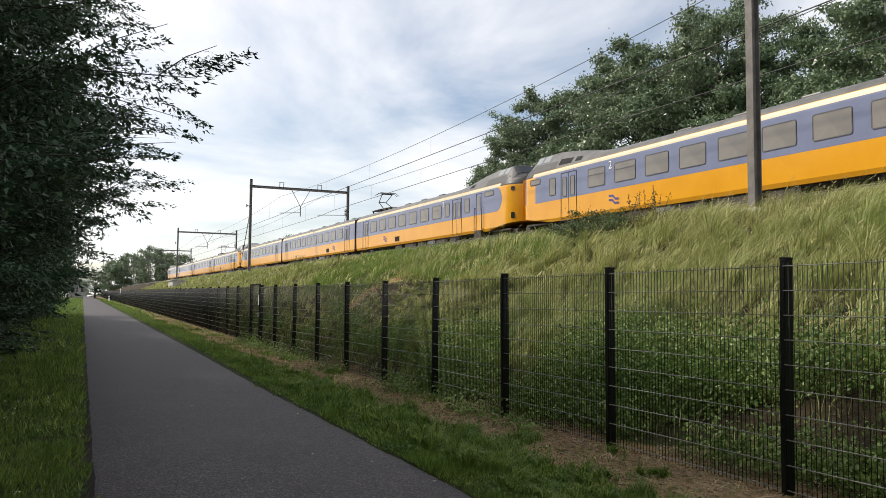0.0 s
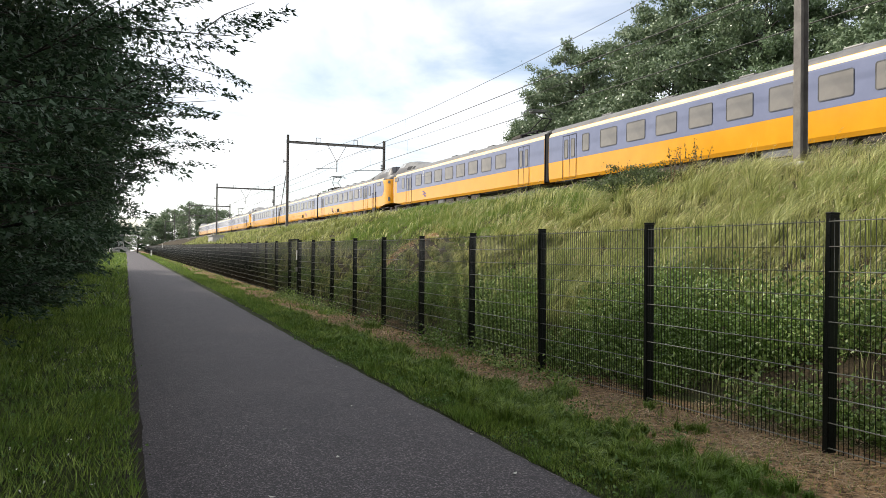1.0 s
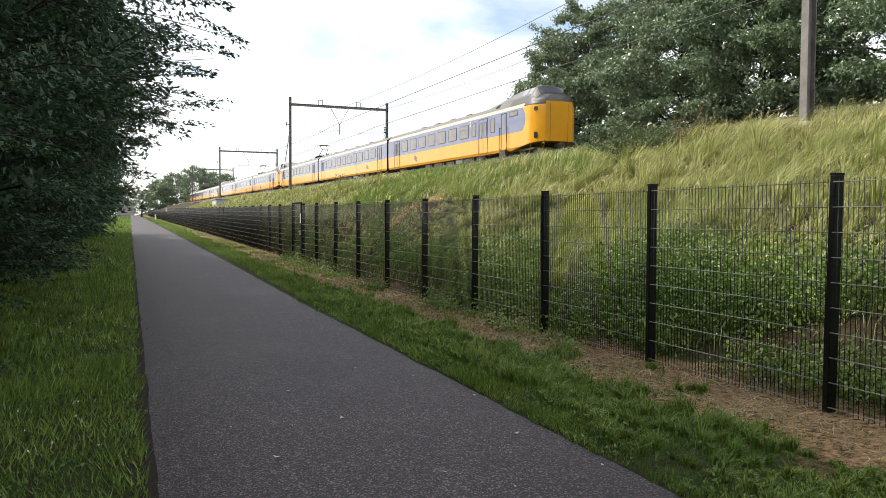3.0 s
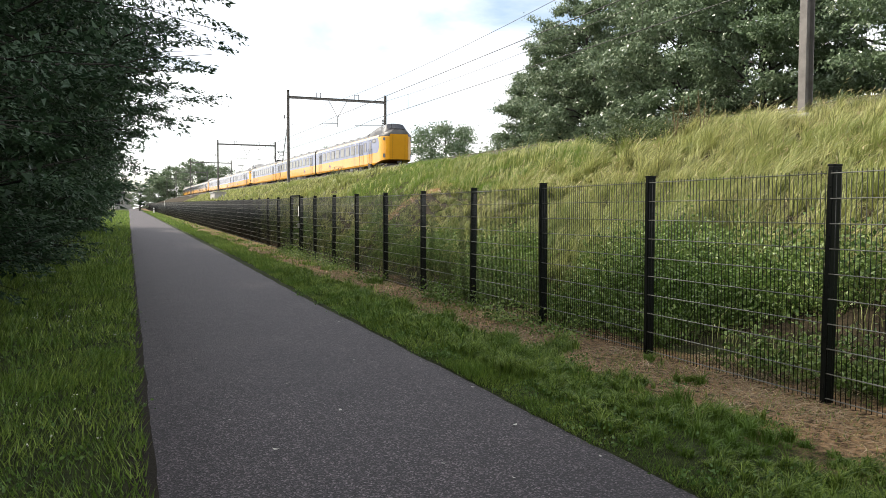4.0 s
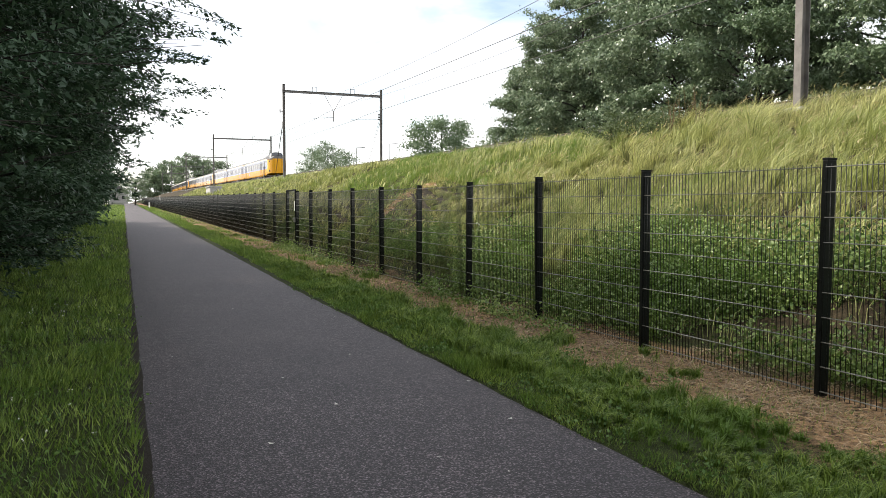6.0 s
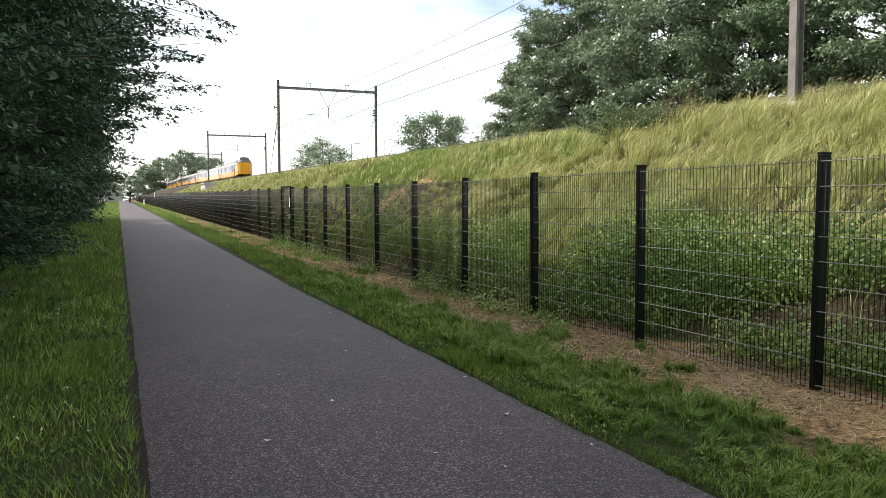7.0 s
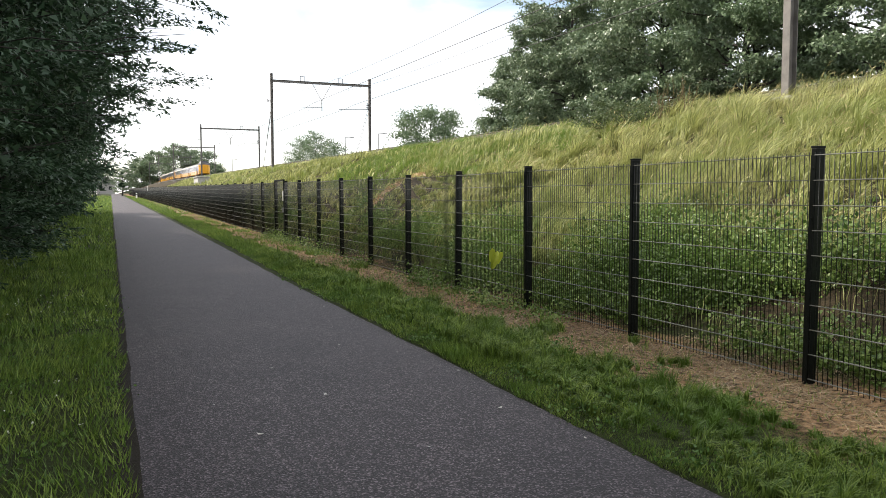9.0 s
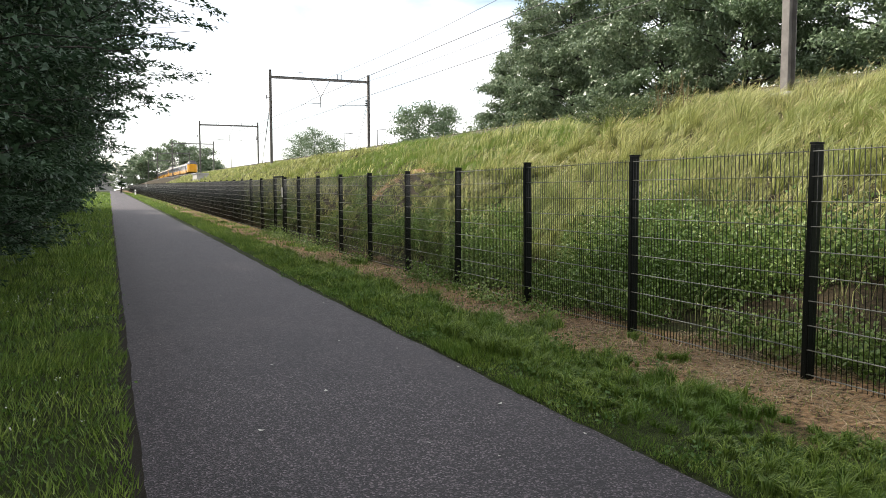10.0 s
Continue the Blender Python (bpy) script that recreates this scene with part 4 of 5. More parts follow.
def build_grass():
    def upper(x, y, u):
        if bare(x, y):
            return u < 0.15
        if mown_part(x, y):
            return u < 0.12
        return True

    edge = lambda x, y: 8.7 + 1.3 * noise.noise((x * 0.25, y * 0.25, 11.0))
    for i, (y0, y1, cnt, ln, w) in enumerate(((1.5, 16, 80000, 0.62, 0.012), (16, 34, 45000, 0.57, 0.02), (34, 70, 20000, 0.5, 0.04), (70, 170, 14000, 0.45, 0.08))):
        g = blades("tall_grass", scatter(7.9, 16.5, y0, y1, cnt, 31 + i, lambda x, y, u: upper(x, y, u) and (x > edge(x, y) or u < 0.25)), ln, w, WIND, M["bank_grass"], 41 + i, jitter=0.28, heads=(M["seed_head"], 0.14 if y0 < 30 else 0.0), tussock=0.38 if y0 < 16 else 0.55)
        stuff("tall_grass", g, "tall yellow-green wind-bent meadow grass on railway bank", "grass")
    for i, (y0, y1, cnt, ln, w) in enumerate(((1.5, 16, 42000, 0.42, 0.0095), (16, 40, 26000, 0.36, 0.02), (40, 90, 8000, 0.42, 0.05))):
        g = blades("bank_foot_grass", scatter(6.2, 11.0, y0, y1, cnt, 131 + i, lambda x, y, u: not (bare(x, y) and u > 0.2) and x < edge(x, y) + 0.5 and (x > 6.9 or u < 0.3) and (x > 8.3 or y > 10 or u < 0.04)), ln, w, WIND * 0.7, M["low_grass"], 141 + i, jitter=0.38, tussock=0.3 if y0 < 16 else 0.5)
        stuff("bank_foot_grass", g, "dense green grass on the foot of the railway bank", "grass")
    stuff("mown_grass", blades("mown_grass", scatter(10.4, 16.6, 20.5, 46, 56000, 37, lambda x, y, u: mown_part(x, y) or u < 0.2), 0.24, 0.020, WIND * 0.5, M["mown_grass"], 38, jitter=0.5, simple=True), "bright green shorter grass on the bank crest", "grass")
    stuff("dry_grass", blades("dry_grass", scatter(8.2, 12.2, 21, 30, 9000, 39, lambda x, y, u: bare(x, y)), 0.25, 0.018, WIND, M["straw"], 40, jitter=0.8, upright=0.5), "thin withered grass on the bare bank shoulder", "dry grass")

    stuff("crest_grass", blades("crest_grass", scatter(14.9, 16.5, 22, 170, 13000, 138, lambda x, y, u: y > 45 or u < 0.08), 0.42, 0.045, WIND, M["bank_grass"], 139, jitter=0.3), "yellow-green grass along the track edge", "grass")

    stuff("crest_grass", blades("crest_grass", scatter(15.5, 16.75, 20.5, 46, 12000, 238), 0.46, 0.026, WIND, M["mown_grass"], 239, jitter=0.4), "bright green grass along the track edge", "grass")

    def verge_r(x, y, u):
        lim = 4.3 + 0.3 * noise.noise((x * 0.5, y * 0.55, 9.0)) + 0.25 * noise.noise((x * 2.0, y * 1.9, 4.0))
        tuft = noise.noise((x * 1.5, y * 1.2, 21.0)) + 0.3 * noise.noise((x * 5, y * 5, 2.0)) > 0.25 + 0.35 * u
        return x > path_right(y) - 0.03 and (x < lim or (tuft and x < 5.3) or u < 0.05)

    for i, (y0, y1, cnt, ln, w) in enumerate(((2.2, 9, 60000, 0.075, 0.0075), (9, 22, 45000, 0.09, 0.011), (22, 60, 30000, 0.13, 0.022), (60, 200, 20000, 0.2, 0.06))):
        stuff("verge_grass", blades("verge_grass", scatter(3.0, 5.9, y0, y1, cnt, 51 + i, verge_r), ln, w, (0.1, -0.1, -0.1), M["verge_grass"], 61 + i, jitter=0.6, clump=1.2, simple=True), "short green grass verge between path and fence", "grass")
    def tufts(x, y, u):
        lim = 4.35 + 0.3 * noise.noise((x * 0.5, y * 0.55, 9.0)) + 0.25 * noise.noise((x * 2.0, y * 1.9, 4.0))
        thick = noise.noise((x * 2.6, y * 2.2, 31.0)) > -0.3 + 0.35 * u
        stray = noise.noise((x * 1.5, y * 1.2, 21.0)) > 0.40 and x < 5.4
        return x > path_right(y) + 0.22 + 0.25 * noise.noise((x, y * 0.8, 6.0)) and ((x < lim and thick) or stray)

    for i, (y0, y1, cnt, ln, w) in enumerate(((2.2, 9, 30000, 0.19, 0.008), (9, 22, 20000, 0.2, 0.013))):
        stuff("tufted_grass", blades("tufted_grass", scatter(3.2, 5.5, y0, y1, cnt, 351 + i, tufts), ln, w, (0.25, -0.2, -0.25), M["verge_grass"], 361 + i, jitter=0.55, clump=0.7, tussock=0.17), "longer tufted green grass between path and straw", "grass")
    for i, (y0, y1, cnt, ln, w) in enumerate(((3.0, 10, 52000, 0.11, 0.009), (10, 24, 44000, 0.15, 0.015), (24, 80, 26000, 0.2, 0.03), (80, 200, 12000, 0.3, 0.08))):
        stuff("verge_grass", blades("verge_grass", scatter(-6.0, 0.22, y0, y1, cnt, 71 + i, lambda x, y, u: x < path_left(y) - 0.015 + 0.08 * noise.noise((x, y * 2.3, 12.0)) and u < 0.75 + 0.6 * noise.noise((x * 1.7, y * 1.3, 15.0))), ln, w, (0.1, -0.1, -0.1), M["verge_grass"], 81 + i, jitter=0.55, clump=1.2, simple=True), "shaded green grass verge beside the cycle path", "grass")
    dry = lambda x, y, u: noise.noise((x * 0.9, y * 0.9, 2.2)) > -0.3 and not noise.noise((x * 1.5, y * 1.2, 21.0)) > 0.25
    for i, (y0, y1, cnt, ln, w) in enumerate(((2.2, 10, 26000, 0.20, 0.007), (10, 40, 24000, 0.2, 0.013))):
        stuff("dry_grass", blades("dry_grass", scatter(4.1, 6.7, y0, y1, cnt, 91 + i, dry), ln, w, (0.2, -0.2, -0.1), M["straw"], 95 + i, jitter=1.3, upright=0.22, simple=True), "flattened dead straw-coloured grass below the fence", "dry grass")


    for i, (y0, y1, cnt, w) in enumerate(((2.2, 10, 14000, 0.0065), (10, 30, 8000, 0.012))):
        stuff("straw_stalks", blades("straw_stalks", scatter(4.3, 6.9, y0, y1, cnt, 191 + i, lambda x, y, u: dry(x, y, u) and u < 0.25 + (x - 4.3) * 0.6), 0.42, w, (0.2, -0.2, -0.1), M["straw_stalk"], 195 + i, jitter=1.5, upright=0.16), "loose pale straw stalks below the fence", "straw")


def build_weeds():
    """Nettles and broad-leaved weeds at the foot of the bank."""
    for i, (x0, x1, y0, y1, plants, leaf, h) in enumerate(((5.95, 7.5, 2.0, 15, 2000, 0.055, 0.32), (6.7, 8.3, 2.0, 11, 1100, 0.06, 0.62), (6.6, 8.4, 11, 24, 800, 0.055, 0.45), (6.8, 8.4, 24, 40, 600, 0.08, 0.4), (5.05, 5.85, 8.5, 32, 420, 0.05, 0.2))):
        rs = np.random.RandomState(200 + i)
        pts = scatter(x0, x1, y0, y1, plants, 210 + i, lambda x, y, u: noise.noise((x * 0.5, y * 0.35, 6.0)) > 0.05 - 0.45 * (y < 11))
        cs = []
        for p in pts:
            hh = h * (0.5 + 0.8 * rs.rand())
            k = 24
            t = rs.rand(k, 1)
            tilt = rs.normal(size=(1, 3)) * 0.15
            cs.append(p[None, :] + t * np.array([[0, 0, hh]]) + t * tilt + rs.normal(size=(k, 3)) * np.array([0.09, 0.09, 0.04]))
        stuff("weeds", leaves_mesh("weeds", np.concatenate(cs), leaf, M["weed"], droop=0.3, seed=220 + i, slender=0.6), "dense green nettles and weeds behind the fence", "weeds")


def build_verge_plants():
    """Low clover and plantain rosettes in both verges."""
    for i, (x0, x1, y0, y1, plants) in enumerate(((3.15, 4.6, 2.2, 16, 380), (-3.5, 0.1, 3.2, 14, 260))):
        rs = np.random.RandomState(240 + i)
        cs = []
        for q in scatter(x0, x1, y0, y1, plants, 250 + i, lambda x, y, u: noise.noise((x * 1.3, y * 1.1, 17.0)) > -0.1):
            k = 16
            cs.append(q[None, :] + np.array([[0, 0, 0.06]]) + rs.normal(size=(k, 3)) * np.array([0.06, 0.06, 0.02]))
        stuff("verge_plants", leaves_mesh("verge_plants", np.concatenate(cs), 0.028, M["clover"], droop=0.1, seed=260 + i, slender=0.7), "low clover and plantain leaves in the verge", "weeds")


def build_bank_plants():
    for i, (x, y, h, r, n) in enumerate(((13.9, 20.4, 0.8, 0.7, 2600), (13.9, 19.2, 0.95, 0.75, 2800), (13.8, 18.1, 0.8, 0.65, 2000), (14.3, 56.0, 1.2, 0.5, 500))):
        grow_tree("bank_shrub", (x, y, ground_z(x, y)), h, r, n, 0.06, M["bank_shrub"], 400 + i, low=0.05, trunk_r=0.02, limbs=14, flat=0.8, spread=0.10, label="low dark green shrub on the bank crest", category="shrub", group="shrubs on the bank")
    rnd = random.Random(12)
    for i in range(7):
        x, y = 14.1 + rnd.uniform(-0.4, 0.4), 16.9 + rnd.uniform(-1.4, 1.6)
        p = tagged(new("dock_plant"), "reddish-brown seeding dock stalk on the bank", "weed", "dock plants")
        p.location = (x, y, ground_z(x, y))
        stalks, cs = [], []
        for k in range(3):
            top = Vector((rnd.uniform(-0.25, 0.35), rnd.uniform(-0.3, 0.2), rnd.uniform(0.8, 1.25)))
            stalks.append(((Vector((0, 0, 0)), top * 0.5 + Vector((0.03, 0, 0.05)), top), (0.012, 0.009, 0.004)))
            for j in range(22):
                u = rnd.uniform(0.45, 1.0)
                cs.append(tuple(top * u + Vector((rnd.gauss(0, 0.035), rnd.gauss(0, 0.035), rnd.gauss(0, 0.03)))))
        part("stalk", tubes_mesh("stalk", stalks, M["dock"], 4), p)
        tagged(part("seed_cluster", leaves_mesh("seed_cluster", cs, 0.045, M["dock_leaf"], seed=430 + i, slender=0.7), p), kind="stuff")


def build_litter():
    """Pale fallen leaves on the path and small white flowers in the verge."""
    rnd = random.Random(4)
    spots = [(1.62, 6.15), (2.76, 5.28), (0.95, 5.3), (0.75, 6.2), (1.9, 4.6), (2.3, 8.2), (1.2, 9.5), (2.75, 7.6), (0.5, 8.8), (2.9, 11.2), (1.6, 12.5), (2.2, 4.2), (2.95, 4.4), (3.0, 6.6), (0.6, 13.5), (1.4, 7.3)]
    for i, (x, y) in enumerate(spots):
        s = 0.030 if i < 3 else rnd.uniform(0.012, 0.024)
        bm = bmesh.new()
        pts = [(-1, 0), (-0.5, 0.45), (0.2, 0.5), (1, 0), (0.3, -0.42), (-0.5, -0.4)]
        mid = bm.verts.new((0, 0, 0.006))
        ring = [bm.verts.new((px * s, py * s, 0.006 + 0.25 * s * (px * px))) for px, py in pts]
        for a, b in zip(ring, ring[1:] + ring[:1]):
            bm.faces.new((mid, a, b))
        leaf = tagged(new("fallen_leaf", bm_mesh("fallen_leaf", bm, M["pale_leaf"])), "small pale dry leaf lying on the asphalt", "leaf", "leaves on the path")
        leaf.matrix_basis = pose(x, y, 0.012 + 0.02 * (1 - ((x - 1.6) / 1.5) ** 2) + 0.002, 0, 0, rnd.uniform(0, 360))
    cs = scatter(-4.5, 0.0, 3.2, 18, 150, 77, lambda x, y, u: noise.noise((x * 0.5, y * 0.4, 30.0)) > 0.0)
    cs[:, 2] += 0.13 + 0.08 * np.random.RandomState(5).rand(len(cs))
    fl = np.repeat(cs, 4, axis=0) + np.random.RandomState(6).normal(size=(len(cs) * 4, 3)) * 0.006
    stuff("verge_flowers", leaves_mesh("verge_flowers", fl, 0.013, M["petal"], seed=8, slender=0.8), "tiny white flowers in the shaded verge", "flowers")


def build_far_things():
    b = tagged(new("bollard"), "short white marker post beside the cycle path", "bollard")
    b.location = (4.45, 155, rise(155))
    bm = bmesh.new()
    bar(bm, (0, 0, -0.1), (0, 0, 1.0), 0.14, 12, 0.12)
    bmesh.ops.create_uvsphere(bm, u_segments=12, v_segments=6, radius=0.12, matrix=Matrix.Translation((0, 0, 1.0)) @ Matrix.Diagonal((1, 1, 0.5, 1)))
    part("shaft", (bm, M["white"]), b)
    bm = bmesh.new()
    bar(bm, (0, 0, 0.72), (0, 0, 0.86), 0.135, 12)
    part("band", (bm, M["black"]), b)
    s = tagged(new("fence_sign"), "blank white plate high on the far fence", "sign")
    s.location = (FENCE_X - 0.05, 135.8, rise(135.8))
    bm = bmesh.new()
    box(bm, 0, 0, 1.95, 0.02, 0.7, 0.8, 0.005)
    part("plate", (bm, M["white"]), s)
    c = tagged(new("culvert_block"), "pale concrete culvert block set into the bank", "concrete block")
    c.location = (12.2, 118, rise(118) + 2.6)
    bm = bmesh.new()
    box(bm, 0, 0, 0.1, 1.6, 6.0, 1.5, 0.05)
    box(bm, -0.05, 0, 0.9, 1.8, 6.2, 0.14, 0.03)
    part("block", (bm, M["concrete"]), c)
    for x, y, top in ((46.3, 140, 13.2), (39.9, 140, 12.3), (39.3, 280, 14.2), (52, 210, 14.5)):
        l = tagged(new("street_lamp"), "slim grey street lamp behind the railway", "street lamp", "street lamps")
        l.location = (x, y, rise(y))
        h = top - rise(y)
        bm = bmesh.new()
        bar(bm, (0, 0, 0), (0, 0, h), 0.12, 8, 0.07)
        bar(bm, (0, 0, h - 0.05), (1.2, 0, h + 0.05), 0.05, 8)
        part("pole", (bm, M["galv"]), l)
        bm = bmesh.new()
        box(bm, 1.3, 0, h, 0.7, 0.25, 0.14, 0.04)
        part("lantern", (bm, M["galv"]), l)
    w = tagged(new("white_house"), "small white house at the far end of the path", "house")
    w.location = (-1.5, 330, rise(330))
    bm = bmesh.new()
    box(bm, 0, 0, 2.2, 6.5, 8, 4.6, 0.05)
    part("wall", (bm, M["concrete"]), w)
    bm = bmesh.new()
    vs = [bm.verts.new(p) for p in ((-3.6, -4.3, 4.4), (3.6, -4.3, 4.4), (0, -4.3, 6.9), (-3.6, 4.3, 4.4), (3.6, 4.3, 4.4), (0, 4.3, 6.9))]
    for f in ((0, 1, 2), (3, 5, 4), (0, 2, 5, 3), (1, 4, 5, 2), (0, 3, 4, 1)):
        bm.faces.new([vs[i] for i in f])
    part("roof", (bm, M["roof"]), w)
    for dx in (-1.8, 1.6):
        bm = bmesh.new()
        box(bm, dx, -4.01, 2.4, 1.2, 0.06, 1.3, 0.01)
        part("window", (bm, M["dark_glass"]), w)


build_grass()
build_weeds()
build_verge_plants()
build_bank_plants()
build_litter()
build_far_things()


def build_insect():
    """A small yellow-green insect that darts past close to the lens."""
    bug = tagged(new("flying_insect"), "small yellow-green insect flying past", "insect")
    bm = bmesh.new()
    bmesh.ops.create_uvsphere(bm, u_segments=10, v_segments=6, radius=0.5, matrix=Matrix.Diagonal((0.0035, 0.0035, 0.010, 1)))
    part("body", (bm, M["insect"]), bug)
    for sg in (-1, 1):
        bm = bmesh.new()
        pts = [(0, 0.001), (0.35, 0.005), (0.8, 0.0055), (1, 0.003), (0.7, -0.001), (0.3, -0.002)]
        bm.faces.new([bm.verts.new((sg * px * 0.0042, 0.0008 * px, pz)) for px, pz in pts])
        bmesh.ops.solidify(bm, geom=bm.faces[:], thickness=0.0003)
        part("wing", (bm, M["insect"]), bug)
    return bug


INSECT = build_insect()


# ---------------------------------------------------------------- train
CAR_PITCH, CAR_LEN = 26.82, 26.36
SIDE = ((0.85, 1.34), (1.0, 1.40), (1.85, 1.42), (3.15, 1.42), (3.30, 1.39), (3.42, 1.33))
ROOF = ((1.33, 3.42), (1.22, 3.58), (1.0, 3.72), (0.75, 3.80), (0.4, 3.85), (0.0, 3.86))


def side_half(z):
    return float(np.interp(z, [p[0] for p in SIDE], [p[1] for p in SIDE]))


def nose_fac(s):
    """How the plan narrows round the nose; s runs from the cab end."""
    if s >= 1.25:
        return 1.0
    u = max(0.0, 1 - s / 1.25)
    return 1 - 0.40 * u ** 2.6


def hump(s):
    """How far the raised cab lifts the roof."""
    if s < 0.55:
        return 0.0
    if s < 1.15:
        return 0.58 * (s - 0.55) / 0.6
    if s < 2.5:
        return 0.58
    u = min(1.0, (s - 2.5) / 5.4)
    return 0.58 * (1 - u * u * (3 - 2 * u))


def roof_point(s, u, cab):
    """A point of the roof: u from -1 to 1 across."""
    k = abs(u) * (len(ROOF) - 1)
    hw = float(np.interp(len(ROOF) - 1 - k, range(len(ROOF)), [p[0] for p in ROOF]))
    z = float(np.interp(len(ROOF) - 1 - k, range(len(ROOF)), [p[1] for p in ROOF]))
    if cab:
        w = min(1.0, max(0.0, (1.33 - hw) / 0.40))
        z += hump(s) * w
        hw *= nose_fac(s) * (1 - 0.16 * hump(s) / 0.58 * w)
    return math.copysign(hw, u), z


def stations(cab):
    return ([0.0, 0.06, 0.15, 0.25, 0.4, 0.55, 0.7, 0.85, 1.0, 1.15, 1.3, 1.8, 2.5, 3, 3.7, 4.4, 5.1, 5.8, 6.5, 7.2, 7.9] if cab else [0.0, 0.08, 1, 3, 7.9]) + [12, 17, 22, CAR_LEN - 0.08, CAR_LEN]


def loft(rings, cap0=True, cap1=True):
    bm = bmesh.new()
    vs = [[bm.verts.new(p) for p in r] for r in rings]
    k = len(rings[0])
    for a, b in zip(vs[:-1], vs[1:]):
        for i in range(k - 1):
            bm.faces.new((a[i], a[i + 1], b[i + 1], b[i]))
    if cap0:
        bm.faces.new(vs[0])
    if cap1:
        bm.faces.new(list(reversed(vs[-1])))
    return bm


def ylocal(s):
    return s - CAR_LEN / 2


def body_shell(cab):
    rings = []
    for s in stations(cab):
        f = nose_fac(s) if cab else (0.985 if s in (0.0,) else 1.0)
        floor_z = 0.85 + (0.36 * max(0.0, 1 - s / 3.0) if cab else 0.0)
        side = [(max(z, floor_z + 0.02 * k), hw) for k, (z, hw) in enumerate(SIDE)]
        left = [(-hw * f, ylocal(s), z) for z, hw in reversed(side)]
        right = [(hw * f, ylocal(s), z) for z, hw in side]
        rings.append(left + right)
    return loft(rings)


def roof_shell(cab):
    rings = []
    for s in stations(cab):
        rings.append([(roof_point(s, -1 + 2 * i / 20, cab)[0], ylocal(s), roof_point(s, -1 + 2 * i / 20, cab)[1]) for i in range(21)])
    return loft(rings)


def roof_patch(s0, s1, u0, u1, cab=True, off=0.012, n=5):
    """A thin shell lying on the roof."""
    bm = bmesh.new()
    grid = []
    for i in range(n):
        s = s0 + (s1 - s0) * i / (n - 1)
        row = []
        for j in range(n):
            u = u0 + (u1 - u0) * j / (n - 1)
            x, z = roof_point(s, u, cab)
            row.append(bm.verts.new((x + math.copysign(off, u) * abs(u) ** 2, ylocal(s) - (off if s < 1.15 else 0), z + off)))
        grid.append(row)
    for i in range(n - 1):
        for j in range(n - 1):
            bm.faces.new((grid[i][j], grid[i][j + 1], grid[i + 1][j + 1], grid[i + 1][j]))
    return bm


def side_strip(sign, s0, s1, zlo, zhi, cab, off, n=24, round0=None, rows=4):
    """A painted band on one side; round0 is the radius of a rounded end at s0."""
    bm = bmesh.new()
    ss = []
    if round0:
        ss = [s0 + round0 * (1 - math.cos(a * math.pi / 2 / 10)) for a in range(11)]
        ss += [s0 + round0 + (s1 - s0 - round0) * i / n for i in range(1, n + 1)]
    else:
        ss = [s0 + (s1 - s0) * i / n for i in range(n + 1)]
    zc, half = (zlo + zhi) / 2, (zhi - zlo) / 2
    levels = sorted([(zlo + (zhi - zlo) * j / rows - zc) / half for j in range(rows + 1)] + [(z - zc) / half for z, _ in SIDE if zlo + 0.01 < z < zhi - 0.01])
    grid = []
    for s in ss:
        h = half
        if round0 and s < s0 + round0:
            h = half - round0 + math.sqrt(max(0.0, round0 ** 2 - (s0 + round0 - s) ** 2))
        row = []
        for lev in levels:
            z = zc + h * lev
            row.append(bm.verts.new((sign * (side_half(z) * (nose_fac(s) if cab else 1) + off), ylocal(s), z)))
        grid.append(row)
    for a, b in zip(grid[:-1], grid[1:]):
        for j in range(len(levels) - 1):
            try:
                bm.faces.new((a[j], a[j + 1], b[j + 1], b[j]))
            except ValueError:
                pass
    bmesh.ops.remove_doubles(bm, verts=bm.verts[:], dist=0.0005)
    return bm


def round_rect(w, h, r, n=4):
    pts = []
    for cx, cz, a0 in ((w / 2 - r, h / 2 - r, 0), (-w / 2 + r, h / 2 - r, 90), (-w / 2 + r, -h / 2 + r, 180), (w / 2 - r, -h / 2 + r, 270)):
        for i in range(n + 1):
            a = radians(a0 + 90 * i / n)
            pts.append((cx + r * math.cos(a), cz + r * math.sin(a)))
    return pts


_rects = {}


def ring_mesh(w, h, r, t, mat, name):
    key = (w, h, r, t, name)
    if key not in _rects:
        bm = bmesh.new()
        a, b = round_rect(w, h, r), round_rect(w - 2 * t, h - 2 * t, max(0.005, r - t))
        loops = []
        for pts, x in ((a, 0.0), (a, 0.016), (b, 0.016), (b, 0.0)):
            loops.append([bm.verts.new((x, p[0], p[1])) for p in pts])
        k = len(a)
        for p, q in zip(loops[:-1], loops[1:]):
            for i in range(k):
                bm.faces.new((p[i], p[(i + 1) % k], q[(i + 1) % k], q[i]))
        _rects[key] = bm_mesh(name, bm, mat)
    return _rects[key]


def plate_mesh(w, h, r, mat, name, thick=0.006):
    key = (w, h, r, name, mat.name)
    if key not in _rects:
        bm = bmesh.new()
        pts = round_rect(w, h, r)
        lo = [bm.verts.new((0, p[0], p[1])) for p in pts]
        hi = [bm.verts.new((thick, p[0], p[1])) for p in pts]
        bm.faces.new(hi)
        for i in range(len(pts)):
            bm.faces.new((lo[i], lo[(i + 1) % len(pts)], hi[(i + 1) % len(pts)], hi[i]))
        _rects[key] = bm_mesh(name, bm, mat)
    return _rects[key]


def on_side(sign, s, z, off=0.008):
    return pose(sign * (1.42 + off), ylocal(s), z, 0, 0, 0 if sign > 0 else 180)


